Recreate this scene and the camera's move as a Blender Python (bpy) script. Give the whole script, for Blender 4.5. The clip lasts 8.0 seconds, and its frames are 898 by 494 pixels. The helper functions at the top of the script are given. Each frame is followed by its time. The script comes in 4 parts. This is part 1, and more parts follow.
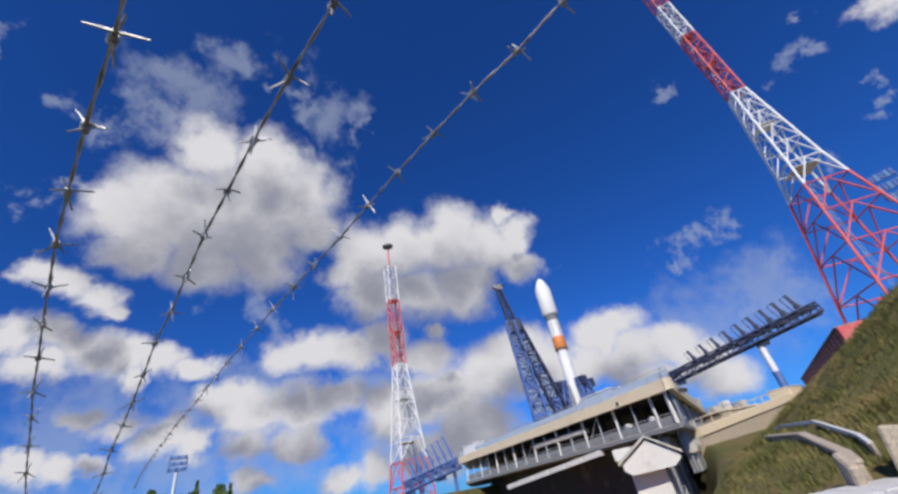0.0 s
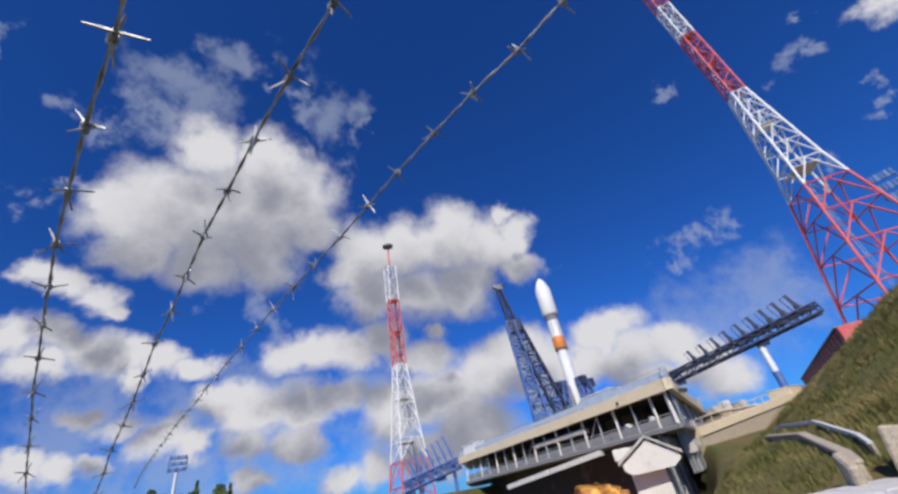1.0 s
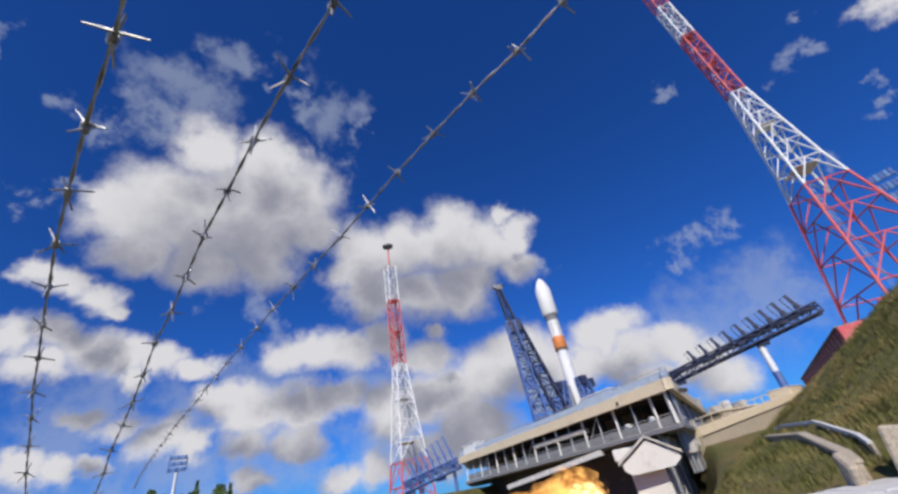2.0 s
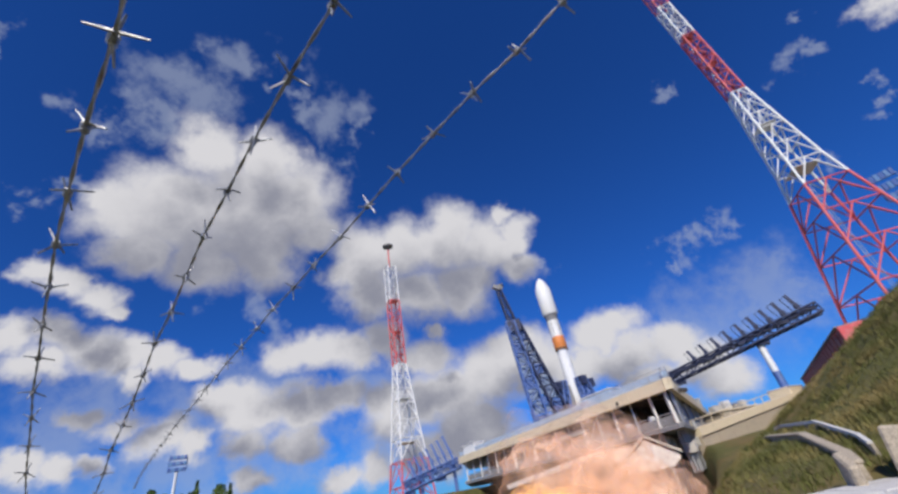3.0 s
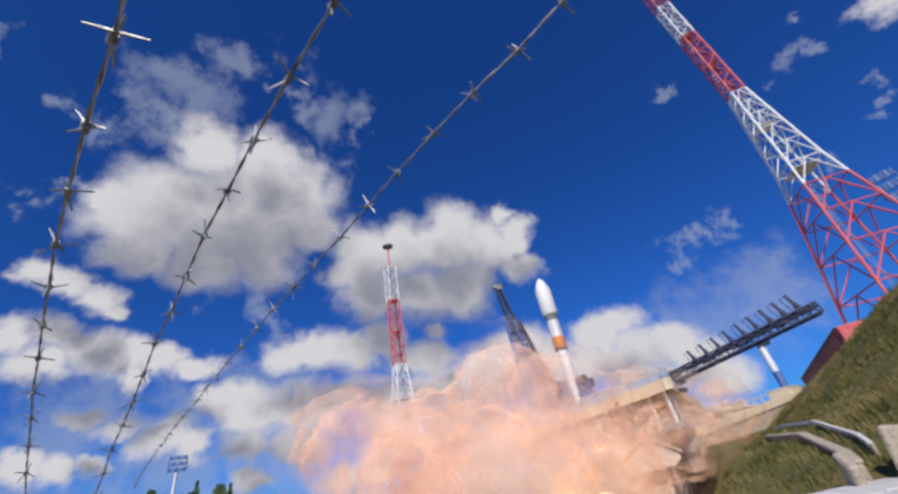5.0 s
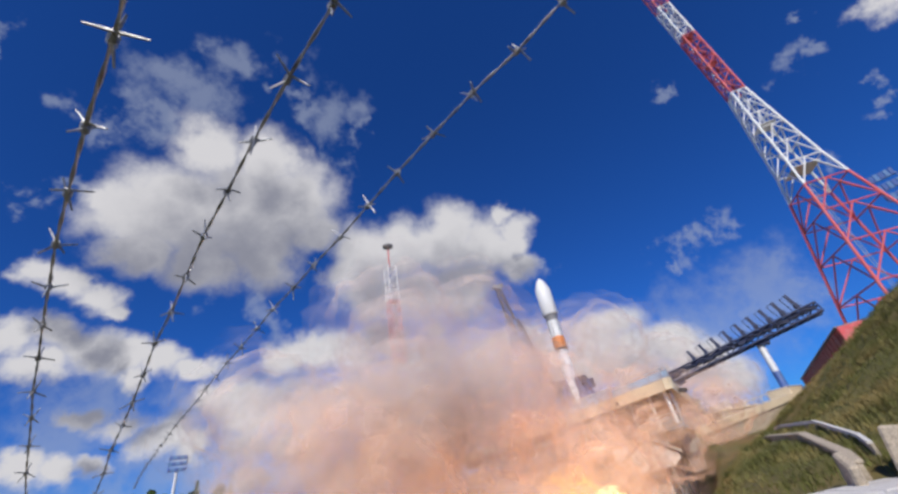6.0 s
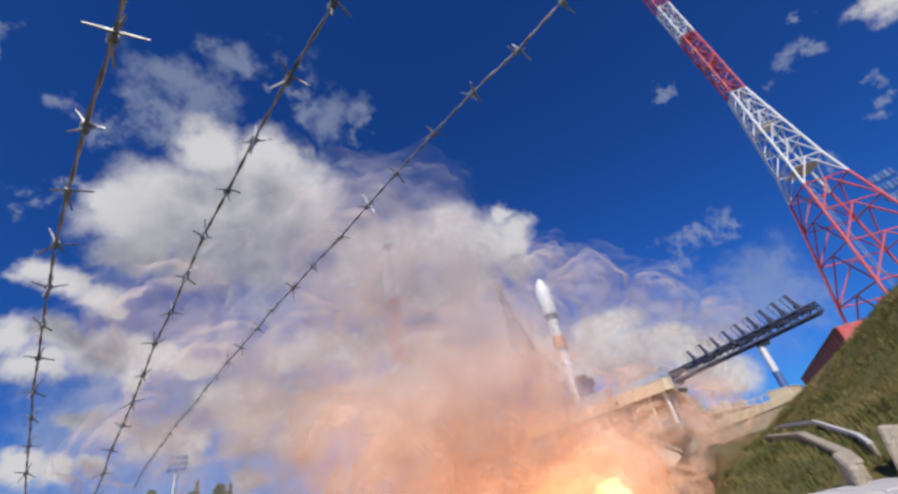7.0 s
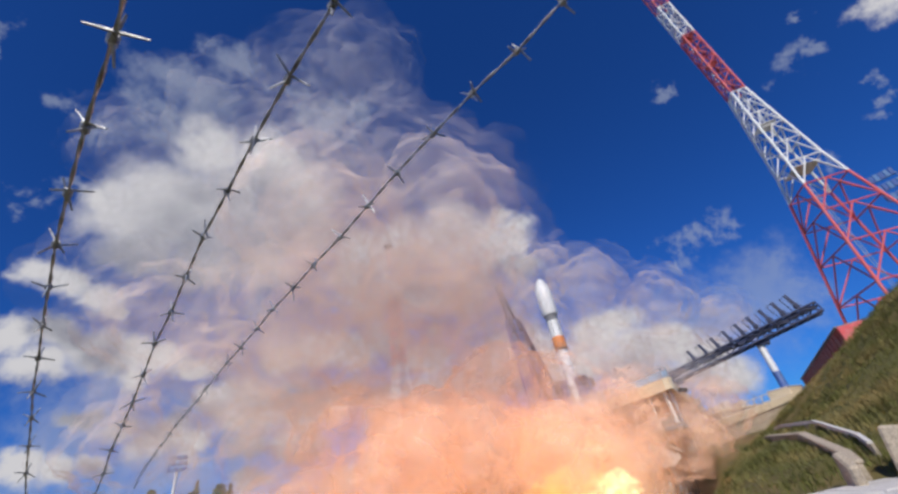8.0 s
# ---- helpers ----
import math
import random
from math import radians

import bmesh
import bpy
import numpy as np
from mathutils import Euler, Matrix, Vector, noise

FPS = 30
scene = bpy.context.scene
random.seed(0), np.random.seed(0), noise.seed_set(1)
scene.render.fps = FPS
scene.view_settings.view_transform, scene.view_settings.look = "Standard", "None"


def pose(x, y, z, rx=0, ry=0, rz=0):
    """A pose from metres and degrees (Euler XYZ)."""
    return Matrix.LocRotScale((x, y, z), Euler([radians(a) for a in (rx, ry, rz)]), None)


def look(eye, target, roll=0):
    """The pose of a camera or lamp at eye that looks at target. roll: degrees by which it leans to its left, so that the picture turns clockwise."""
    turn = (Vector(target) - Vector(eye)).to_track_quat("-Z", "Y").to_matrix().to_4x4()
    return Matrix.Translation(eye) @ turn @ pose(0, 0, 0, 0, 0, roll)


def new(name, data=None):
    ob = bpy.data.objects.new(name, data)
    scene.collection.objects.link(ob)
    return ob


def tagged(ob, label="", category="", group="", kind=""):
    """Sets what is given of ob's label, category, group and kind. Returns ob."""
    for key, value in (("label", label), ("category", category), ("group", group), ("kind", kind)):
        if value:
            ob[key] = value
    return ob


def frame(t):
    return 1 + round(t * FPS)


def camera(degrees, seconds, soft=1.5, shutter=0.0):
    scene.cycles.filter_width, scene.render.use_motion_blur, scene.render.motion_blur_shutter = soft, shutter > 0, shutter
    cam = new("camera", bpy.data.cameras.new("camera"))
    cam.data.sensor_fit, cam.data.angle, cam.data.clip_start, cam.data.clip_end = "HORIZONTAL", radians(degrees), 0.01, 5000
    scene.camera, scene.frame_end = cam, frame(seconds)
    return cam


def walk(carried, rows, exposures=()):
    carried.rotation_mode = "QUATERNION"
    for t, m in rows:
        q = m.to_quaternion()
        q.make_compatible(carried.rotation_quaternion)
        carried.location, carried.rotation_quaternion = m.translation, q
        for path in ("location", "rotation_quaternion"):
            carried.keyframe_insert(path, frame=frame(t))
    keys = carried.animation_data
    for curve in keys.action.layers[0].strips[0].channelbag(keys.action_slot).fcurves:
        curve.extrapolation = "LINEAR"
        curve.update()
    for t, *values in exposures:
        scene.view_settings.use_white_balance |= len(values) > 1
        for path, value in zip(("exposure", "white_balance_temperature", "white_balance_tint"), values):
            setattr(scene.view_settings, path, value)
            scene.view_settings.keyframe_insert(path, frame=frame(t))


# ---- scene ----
# ---- camera: it stands still near the rim of the flame pit and looks up ----
cam = camera(96.5, 8.0, soft=2.8)
STAND = pose(0, 0, 1.5) @ pose(0, 0, 0, 122.14, 0, 0) @ pose(0, 0, 0, 0, 0, -11.18)
walk(cam, [(0.0, STAND), (8.0, STAND)], [(0.0, 0.02), (2.0, 0.0), (4.5, -0.10), (6.0, -0.10), (8.0, -0.20)])
scene.cycles.transparent_max_bounces = 96

# ---- world, sun, exposure ----
SUN_EL, SUN_AZ = radians(38), radians(189)      # azimuth clockwise from +y
SUN_DIR = Vector((math.sin(SUN_AZ) * math.cos(SUN_EL), math.cos(SUN_AZ) * math.cos(SUN_EL), math.sin(SUN_EL)))

# azimuth, elevation, radius in degrees
HEAPS = [(-39.4, 44.3, 3.6), (-30.1, 44.6, 4.1), (-26.3, 39.5, 5.6), (-33.4, 37.6, 6.7), (-41.5, 36.2, 6.0), (-46.8, 35.0, 3.8), (-50.6, 35.2, 1.7), (-44.2, 31.2, 3.0), (-37.6, 31.3, 3.9), (-29.5, 32.8, 4.7), (-22.5, 35.8, 2.9), (-13.8, 32.5, 4.4), (-8.0, 33.3, 4.5), (-0.2, 33.1, 4.7), (5.7, 31.1, 4.5), (10.7, 31.8, 2.6), (10.2, 27.1, 2.9), (10.1, 34.5, 1.4), (-13.4, 26.9, 3.9), (-6.2, 26.5, 4.7), (1.1, 26.2, 4.2), (-16.3, 29.5, 2.8), (-52.5, 27.1, 1.5), (-50.0, 26.5, 1.9), (-47.3, 24.9, 1.8), (-45.5, 23.8, 1.1)]
BANDS = [(-52.5, 20.2, 1.9), (-49.5, 20.8, 1.8), (-50.1, 18.0, 2.0), (-46.5, 19.7, 2.4), (-43.0, 19.5, 2.3), (-39.0, 19.0, 2.1), (-35.6, 18.2, 1.6), (-41.4, 17.2, 1.4), (-45.0, 13.7, 1.3), (-41.9, 12.6, 1.7), (-38.1, 11.2, 2.1), (-35.3, 10.6, 1.7), (-31.7, 14.6, 2.3), (-27.8, 13.0, 3.4), (-23.1, 13.2, 3.4), (-18.8, 14.0, 2.5), (-28.8, 9.8, 2.2), (-23.6, 9.4, 2.3)]
LOW_CLOUD = [(-25.5, 19.7, 2.5), (-21.0, 20.1, 3.1), (-16.3, 19.6, 2.7), (-12.6, 20.8, 2.5), (-6.7, 17.5, 3.2), (-10.7, 10.7, 3.9), (-13.2, 12.5, 2.6), (-4.3, 12.2, 5.5), (2.6, 14.0, 4.9), (-1.2, 7.8, 4.6), (8.2, 13.6, 4.1), (6.6, 16.8, 3.0), (13.2, 12.0, 3.0), (-6.8, 5.7, 3.7), (-18.9, 4.9, 2.0), (-14.8, 4.9, 2.1), (-49.0, 9.0, 1.6), (-46.0, 8.7, 1.5), (-43.1, 9.0, 1.3), (-28.4, 5.7, 1.5), (-4.5, 20.5, 1.1)]
EAST_CLOUD = [(19.1, 15.4, 3.1), (15.8, 12.9, 2.8), (20.7, 11.9, 3.1), (25.3, 11.9, 2.6), (27.9, 9.0, 2.8), (29.8, 6.6, 2.5), (21.4, 8.5, 2.6), (61.4, 32.6, 1.4)]
VEILS = [(-46.0, 11.5, 6.0), (-36.0, 10.0, 6.0), (-26.0, 9.0, 6.0), (-29.0, 15.0, 5.0), (-14.0, 8.0, 6.0), (-16.0, 14.0, 5.0), (-44.0, 15.5, 5.0), (29.0, 11.0, 8.0), (36.0, 13.0, 6.0), (-50.0, 6.0, 5.0), (-40.0, 5.0, 5.0)]
WISPS = [(-19.0, 52.1, 3.8), (-14.2, 49.9, 2.2), (-24.2, 52.5, 2.1), (-44.4, 50.6, 4.2), (-37.7, 54.9, 3.1), (-48.0, 45.3, 2.9), (-52.8, 43.3, 1.9), (32.4, 22.0, 1.8), (36.0, 22.7, 1.7), (29.9, 21.5, 1.3), (-28.7, 24.6, 2.7), (-31.3, 27.6, 2.8), (14.3, 26.4, 1.4), (38.1, 14.9, 2.6), (39.9, 12.7, 2.2), (33.9, 11.6, 3.1), (53.7, 32.2, 1.5), (58.7, 35.9, 1.0), (54.2, 26.2, 1.0), (41.2, 39.3, 1.4), (-54.4, 34.5, 1.4), (50.2, 23.6, 1.1), (-65.9, 48.2, 1.7), (-64.5, 45.9, 1.3), (29.2, 13.6, 2.5), (-18.6, 45.9, 2.6)]


class Graph:
    """Short-hand for node trees."""

    def __init__(self, tree):
        self.tree = tree
        tree.nodes.clear()

    def add(self, kind, **sockets):
        node = self.tree.nodes.new(kind)
        for key, value in sockets.items():
            name = int(key[1:]) if key[0] == "i" and key[1:].isdigit() else key.replace("_", " ")
            self.put(node.inputs[name], value)
        return node

    def put(self, socket, value):
        if isinstance(value, bpy.types.NodeSocket):
            self.tree.links.new(value, socket)
        else:
            socket.default_value = value

    def math(self, op, a, b=0.0, c=0.0):
        node = self.add("ShaderNodeMath", i0=a, i1=b, i2=c)
        node.operation = op
        return node.outputs[0]

    def vec(self, op, a, b=(0, 0, 0), out=0):
        node = self.add("ShaderNodeVectorMath", i0=a, i1=b)
        node.operation = op
        return node.outputs[out]

    def mix(self, fac, a, b, blend="MIX"):
        node = self.add("ShaderNodeMix")
        node.data_type, node.blend_type = "RGBA", blend
        for i, v in ((0, fac), (6, a), (7, b)):
            self.put(node.inputs[i], v)
        return node.outputs[2]

    def step(self, x, lo, hi, a=0.0, b=1.0):
        node = self.add("ShaderNodeMapRange")
        node.interpolation_type = "SMOOTHSTEP"
        for i, v in enumerate((x, lo, hi, a, b)):
            self.put(node.inputs[i], v)
        return node.outputs[0]

    def noise(self, at, scale, detail=5.0, rough=0.55):
        return self.add("ShaderNodeTexNoise", Vector=at, Scale=scale, Detail=detail, Roughness=rough)


def unit(az, el):
    az, el = radians(az), radians(el)
    return Vector((math.sin(az) * math.cos(el), math.cos(az) * math.cos(el), math.sin(el)))


def cloud_group(name, blobs, squash, swell=1.30):
    """A node group: direction in, cloud density out."""
    tree = bpy.data.node_groups.new(name, "ShaderNodeTree")
    tree.interface.new_socket("Way", in_out="INPUT", socket_type="NodeSocketVector")
    tree.interface.new_socket("Density", in_out="OUTPUT", socket_type="NodeSocketFloat")
    g = Graph(tree)
    way = g.add("NodeGroupInput").outputs[0]
    flat = g.vec("MULTIPLY", way, (1, 1, squash))
    total = None
    for az, el, rad in blobs:
        c = unit(az, el)
        d = g.vec("DISTANCE", flat, (c.x, c.y, c.z * squash), out=1)
        v = g.math("SUBTRACT", 1.0, g.math("DIVIDE", d, radians(rad) * swell))
        total = v if total is None else g.math("SMOOTH_MAX", total, v, 0.12)
    out = g.add("NodeGroupOutput")
    g.put(out.inputs[0], total)
    return tree


def make_world():
    world = bpy.data.worlds.new("sky")
    scene.world = world
    world.use_nodes = True
    g = Graph(world.node_tree)
    way = g.add("ShaderNodeTexCoord").outputs["Generated"]
    air = g.add("ShaderNodeTexSky")
    air.sky_type, air.sun_disc, air.sun_elevation, air.sun_rotation = "NISHITA", False, SUN_EL, SUN_AZ
    air.altitude, air.air_density, air.dust_density, air.ozone_density = 150.0, 1.0, 0.3, 2.5
    sky = g.mix(1.0, air.outputs[0], (0.21, 0.72, 1.78, 1), "MULTIPLY")
    n1 = g.noise(way, 9.0, 7.0, 0.6)
    wob = g.vec("MULTIPLY", g.vec("SUBTRACT", n1.outputs["Color"], (0.5, 0.5, 0.5)), (0.13, 0.13, 0.10))
    bent = g.vec("ADD", way, wob)
    high = g.vec("ADD", bent, tuple(0.05 * SUN_DIR + Vector((0, 0, 0.06))))
    cum = cloud_group("cumulus", HEAPS, 1.15)
    flat = cloud_group("cloud_banks", BANDS + LOW_CLOUD + EAST_CLOUD, 1.6, 1.62)
    wis = cloud_group("wisps", WISPS + VEILS, 1.0)

    def density(tree, at):
        node = g.add("ShaderNodeGroup")
        node.node_tree = tree
        g.put(node.inputs[0], at)
        return node.outputs[0]

    here = g.math("SMOOTH_MAX", density(cum, bent), density(flat, bent), 0.1)
    above = g.math("SMOOTH_MAX", density(cum, high), density(flat, high), 0.1)
    thin = density(wis, g.vec("ADD", way, g.vec("MULTIPLY", wob, (2.6, 2.6, 2.2))))
    fine = g.noise(way, 14.0, 6.0, 0.6).outputs["Fac"]
    body = g.math("ADD", here, g.math("MULTIPLY", g.math("SUBTRACT", fine, 0.5), 0.8))
    cover = g.step(body, -0.16, 0.56)
    veil = g.math("MULTIPLY", g.step(g.math("ADD", thin, g.math("MULTIPLY", g.math("SUBTRACT", fine, 0.5), 1.1)), 0.0, 0.85), 0.46)
    shade = g.step(g.math("ADD", above, g.math("MULTIPLY", g.math("SUBTRACT", fine, 0.5), 0.7)), -0.36, 0.92)
    col = g.mix(shade, (0.74, 0.73, 0.76, 1), (0.28, 0.29, 0.36, 1))
    sky_bg = g.add("ShaderNodeBackground", Color=sky, Strength=0.063).outputs[0]
    cloud_bg = g.add("ShaderNodeBackground", Color=col, Strength=0.95).outputs[0]
    veil_bg = g.add("ShaderNodeBackground", Color=(0.50, 0.57, 0.72, 1), Strength=0.8).outputs[0]
    one = g.add("ShaderNodeMixShader", i0=veil, i1=sky_bg, i2=veil_bg).outputs[0]
    two = g.add("ShaderNodeMixShader", i0=cover, i1=one, i2=cloud_bg).outputs[0]
    g.add("ShaderNodeOutputWorld", Surface=two)


make_world()
sun = new("sun", bpy.data.lights.new("sun", "SUN"))
sun.data.energy, sun.data.angle, sun.data.color = 4.3, radians(0.6), (1.0, 0.93, 0.82)
sun.matrix_world = look(SUN_DIR * 100, (0, 0, 0))


# ---- materials ----
def surface(name, color, rough=0.7, metal=0.0, vary=0.25, scale=1.0, grain=14.0, bump=0.15, second=None, cover=(0.55, 0.75), piece=0.0):
    """A surface with grain and stains at two scales, in metres. second: the stain's colour."""
    m = bpy.data.materials.new(name)
    m.use_nodes = True
    g = Graph(m.node_tree)
    at = g.add("ShaderNodeTexCoord").outputs["Object"]
    if piece:
        info = g.add("ShaderNodeObjectInfo")
        at = g.vec("ADD", at, g.vec("MULTIPLY", info.outputs["Location"], (1, 1, 1)))
    big, small = g.noise(at, scale, 4.0, 0.6).outputs["Fac"], g.noise(at, scale * grain, 4.0, 0.65).outputs["Fac"]
    light = [min(1.0, c * (1 + vary)) for c in color] + [1]
    dark = [c * (1 - vary) for c in color] + [1]
    col = g.mix(g.step(small, 0.3, 0.7), (*dark,), (*light,))
    if second:
        col = g.mix(g.step(big, *cover), col, (*second, 1))
    else:
        col = g.mix(g.step(big, 0.35, 0.7, 0.0, vary), col, (*[c * 0.6 for c in color], 1))
    b = g.add("ShaderNodeBsdfPrincipled", Base_Color=col, Metallic=metal)
    g.put(b.inputs["Roughness"], g.step(small, 0.2, 0.8, max(0.05, rough - 0.12), min(1.0, rough + 0.12)))
    if bump:
        g.put(b.inputs["Normal"], g.add("ShaderNodeBump", Strength=bump, Distance=0.02, Height=small).outputs[0])
    g.add("ShaderNodeOutputMaterial", Surface=b.outputs[0])
    return m


def vapour(name, color, alpha, glow=None, strength=0.0, lump=0.9, low=0.36, high=0.70, lit=0.0):
    """Thin, uneven vapour: every shell lets most of the light through. glow: the colour of burning gas. lit: orange
    emission that stands in for firelight on smoke.
    """
    m = bpy.data.materials.new(name)
    m.use_nodes = True
    g = Graph(m.node_tree)
    at = g.add("ShaderNodeTexCoord").outputs["Object"]
    shift = g.math("MULTIPLY", g.add("ShaderNodeObjectInfo").outputs["Random"], 37.0)
    tex = g.noise(at, lump * 1.7, 2.0, 0.6)
    tex.noise_dimensions = "4D"
    g.put(tex.inputs["W"], shift)
    n = tex.outputs["Fac"]
    if glow:
        body = g.add("ShaderNodeEmission", Color=g.mix(g.step(n, 0.35, 0.65), (*glow[0], 1), (*glow[1], 1)), Strength=strength).outputs[0]
    else:
        d = g.add("ShaderNodeBsdfDiffuse", Color=(*color, 1)).outputs[0]
        t = g.add("ShaderNodeBsdfTranslucent", Color=(*color, 1)).outputs[0]
        body = g.add("ShaderNodeMixShader", i0=0.5, i1=d, i2=t).outputs[0]
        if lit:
            # firelight on the smoke, put in as orange emission of its own
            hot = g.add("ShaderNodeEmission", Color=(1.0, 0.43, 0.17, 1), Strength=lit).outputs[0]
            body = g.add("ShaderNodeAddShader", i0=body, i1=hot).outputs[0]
    clear = g.add("ShaderNodeBsdfTransparent").outputs[0]
    fac = g.step(n, low, high, 0.0, alpha)
    g.add("ShaderNodeOutputMaterial", Surface=g.add("ShaderNodeMixShader", i0=fac, i1=clear, i2=body).outputs[0])
    return m


M = dict(
    white=surface("white_paint", (0.80, 0.80, 0.79), 0.45, vary=0.06, bump=0.03, second=(0.62, 0.58, 0.53), cover=(0.62, 0.8)),
    red=surface("red_paint", (0.68, 0.10, 0.105), 0.5, vary=0.18, bump=0.03, second=(0.62, 0.22, 0.21), cover=(0.5, 0.75)),
    # darker red for the shed's long wall, with its shade put into the colour
    shaded_red=surface("shaded_red_paint", (0.22, 0.025, 0.03), 0.6, vary=0.25, bump=0.05, second=(0.12, 0.02, 0.025), cover=(0.5, 0.75)),
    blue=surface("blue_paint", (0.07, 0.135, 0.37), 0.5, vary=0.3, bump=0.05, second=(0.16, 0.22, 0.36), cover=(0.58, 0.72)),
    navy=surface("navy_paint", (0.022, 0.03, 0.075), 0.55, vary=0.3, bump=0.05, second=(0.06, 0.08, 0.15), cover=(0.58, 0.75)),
    pale_blue=surface("pale_blue_paint", (0.45, 0.55, 0.68), 0.5, vary=0.15, bump=0.05, second=(0.6, 0.62, 0.62)),
    tray=surface("grey_blue_tray", (0.22, 0.29, 0.42), 0.55, vary=0.3, scale=0.9, bump=0.1, second=(0.09, 0.13, 0.26), cover=(0.45, 0.6)),
    sky_blue=surface("bright_blue_paint", (0.10, 0.30, 0.62), 0.5, vary=0.15, bump=0.05),
    cream=surface("cream_concrete", (0.72, 0.61, 0.43), 0.85, vary=0.12, scale=0.35, grain=30, bump=0.3, second=(0.58, 0.48, 0.33), cover=(0.5, 0.8)),
    mesh=surface("grey_mesh", (0.27, 0.27, 0.27), 0.7, 0.2, vary=0.3, scale=1.2, grain=12, bump=0.2, second=(0.16, 0.16, 0.16)),
    tan=surface("weathered_concrete", (0.44, 0.37, 0.28), 0.9, vary=0.25, scale=0.9, grain=20, bump=0.35, second=(0.36, 0.32, 0.26)),
    concrete=surface("grey_concrete", (0.46, 0.44, 0.40), 0.9, vary=0.15, scale=0.4, grain=25, bump=0.35, second=(0.32, 0.30, 0.27)),
    pale=surface("pale_concrete", (0.66, 0.64, 0.60), 0.85, vary=0.10, scale=0.5, grain=25, bump=0.3, second=(0.52, 0.49, 0.45)),
    dark=surface("dark_concrete", (0.07, 0.058, 0.048), 0.95, vary=0.35, scale=0.4, grain=20, bump=0.3, second=(0.17, 0.13, 0.09)),
    steel=surface("galvanised_steel", (0.50, 0.51, 0.52), 0.45, 0.6, vary=0.15, scale=2.0, bump=0.05, second=(0.36, 0.36, 0.36)),
    wire=surface("weathered_wire", (0.40, 0.41, 0.43), 0.40, 0.6, vary=0.3, scale=40, grain=12, bump=0.2, second=(0.15, 0.145, 0.14)),
    brown=surface("rusty_panel", (0.20, 0.11, 0.06), 0.85, vary=0.3, scale=0.8, grain=18, bump=0.25, second=(0.10, 0.06, 0.04)),
    rocket=surface("rocket_white", (0.82, 0.82, 0.80), 0.4, vary=0.04, scale=0.3, grain=10, bump=0.03, second=(0.74, 0.74, 0.73)),
    frost=surface("frosted_tank", (0.78, 0.79, 0.80), 0.8, vary=0.08, scale=0.5, grain=12, bump=0.15, second=(0.66, 0.66, 0.66)),
    orange=surface("orange_band", (0.72, 0.24, 0.06), 0.55, vary=0.15, scale=0.6, bump=0.05, second=(0.60, 0.30, 0.14)),
    grey=surface("grey_paint", (0.22, 0.22, 0.23), 0.6, vary=0.25, scale=0.7, bump=0.1),
    grass=surface("hill_grass", (0.10, 0.10, 0.026), 0.95, vary=0.45, scale=0.22, grain=40, bump=0.8, second=(0.17, 0.12, 0.045), cover=(0.42, 0.68)),
    blade=surface("grass_blades", (0.125, 0.13, 0.03), 0.8, vary=0.45, scale=0.30, grain=20, bump=0, second=(0.29, 0.22, 0.08), cover=(0.44, 0.66)),
    leaf=surface("tree_leaves", (0.10, 0.16, 0.03), 0.7, vary=0.4, scale=0.6, grain=8, bump=0, second=(0.10, 0.15, 0.03)),
    bark=surface("bark", (0.13, 0.10, 0.07), 0.9, vary=0.3, scale=1.5, bump=0.3),
    lampglass=surface("lamp_glass", (0.16, 0.28, 0.50), 0.25, vary=0.1, bump=0),
    # exhaust and smoke emit a little orange to imitate the fire shining on them
    gas=vapour("exhaust_firelight_glow", (0.97, 0.80, 0.68), 0.34, lit=0.31),
    gas_edge=vapour("exhaust_firelight_glow_edge", (0.97, 0.80, 0.68), 0.07, lit=0.19),
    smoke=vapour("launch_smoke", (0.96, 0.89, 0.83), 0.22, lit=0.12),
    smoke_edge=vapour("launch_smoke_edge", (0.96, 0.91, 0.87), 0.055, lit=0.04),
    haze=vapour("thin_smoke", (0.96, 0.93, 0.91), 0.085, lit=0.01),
    haze_edge=vapour("thin_smoke_edge", (0.96, 0.93, 0.92), 0.035),
    flame=vapour("burning_gas", (1, 1, 1), 0.20, ((1.0, 0.30, 0.06), (1.0, 0.55, 0.16)), 2.0, lump=1.6),
    core=vapour("white_hot_gas", (1, 1, 1), 0.18, ((1.0, 0.62, 0.18), (1.0, 0.82, 0.42)), 4.2, lump=1.4),
)


# ---- builders ----
def thing(name, base, label, category, group="", kind=""):
    """An empty at the base of a thing in parts."""
    ob = new(name)
    ob.location = base
    ob.empty_display_size = 0.2
    return tagged(ob, label, category, group, kind)


def under(ob, parent):
    """Makes ob, built in world space, a part of parent."""
    if parent is not None:
        at, up = Vector(), parent
        while up is not None:
            at, up = at + up.location, up.parent
        ob.parent = parent
        ob.location = ob.location - at
    return ob


def solid(name, bm, material, smooth=False):
    me = bpy.data.meshes.new(name)
    bmesh.ops.recalc_face_normals(bm, faces=bm.faces[:])
    bm.to_mesh(me)
    bm.free()
    if smooth:
        me.shade_smooth()
        me.set_sharp_from_angle(angle=radians(38))
    me.materials.append(material)
    return new(name, me)


def part(name, bm, material, parent, label="", smooth=False):
    return tagged(under(solid(name, bm, material, smooth), parent), label)


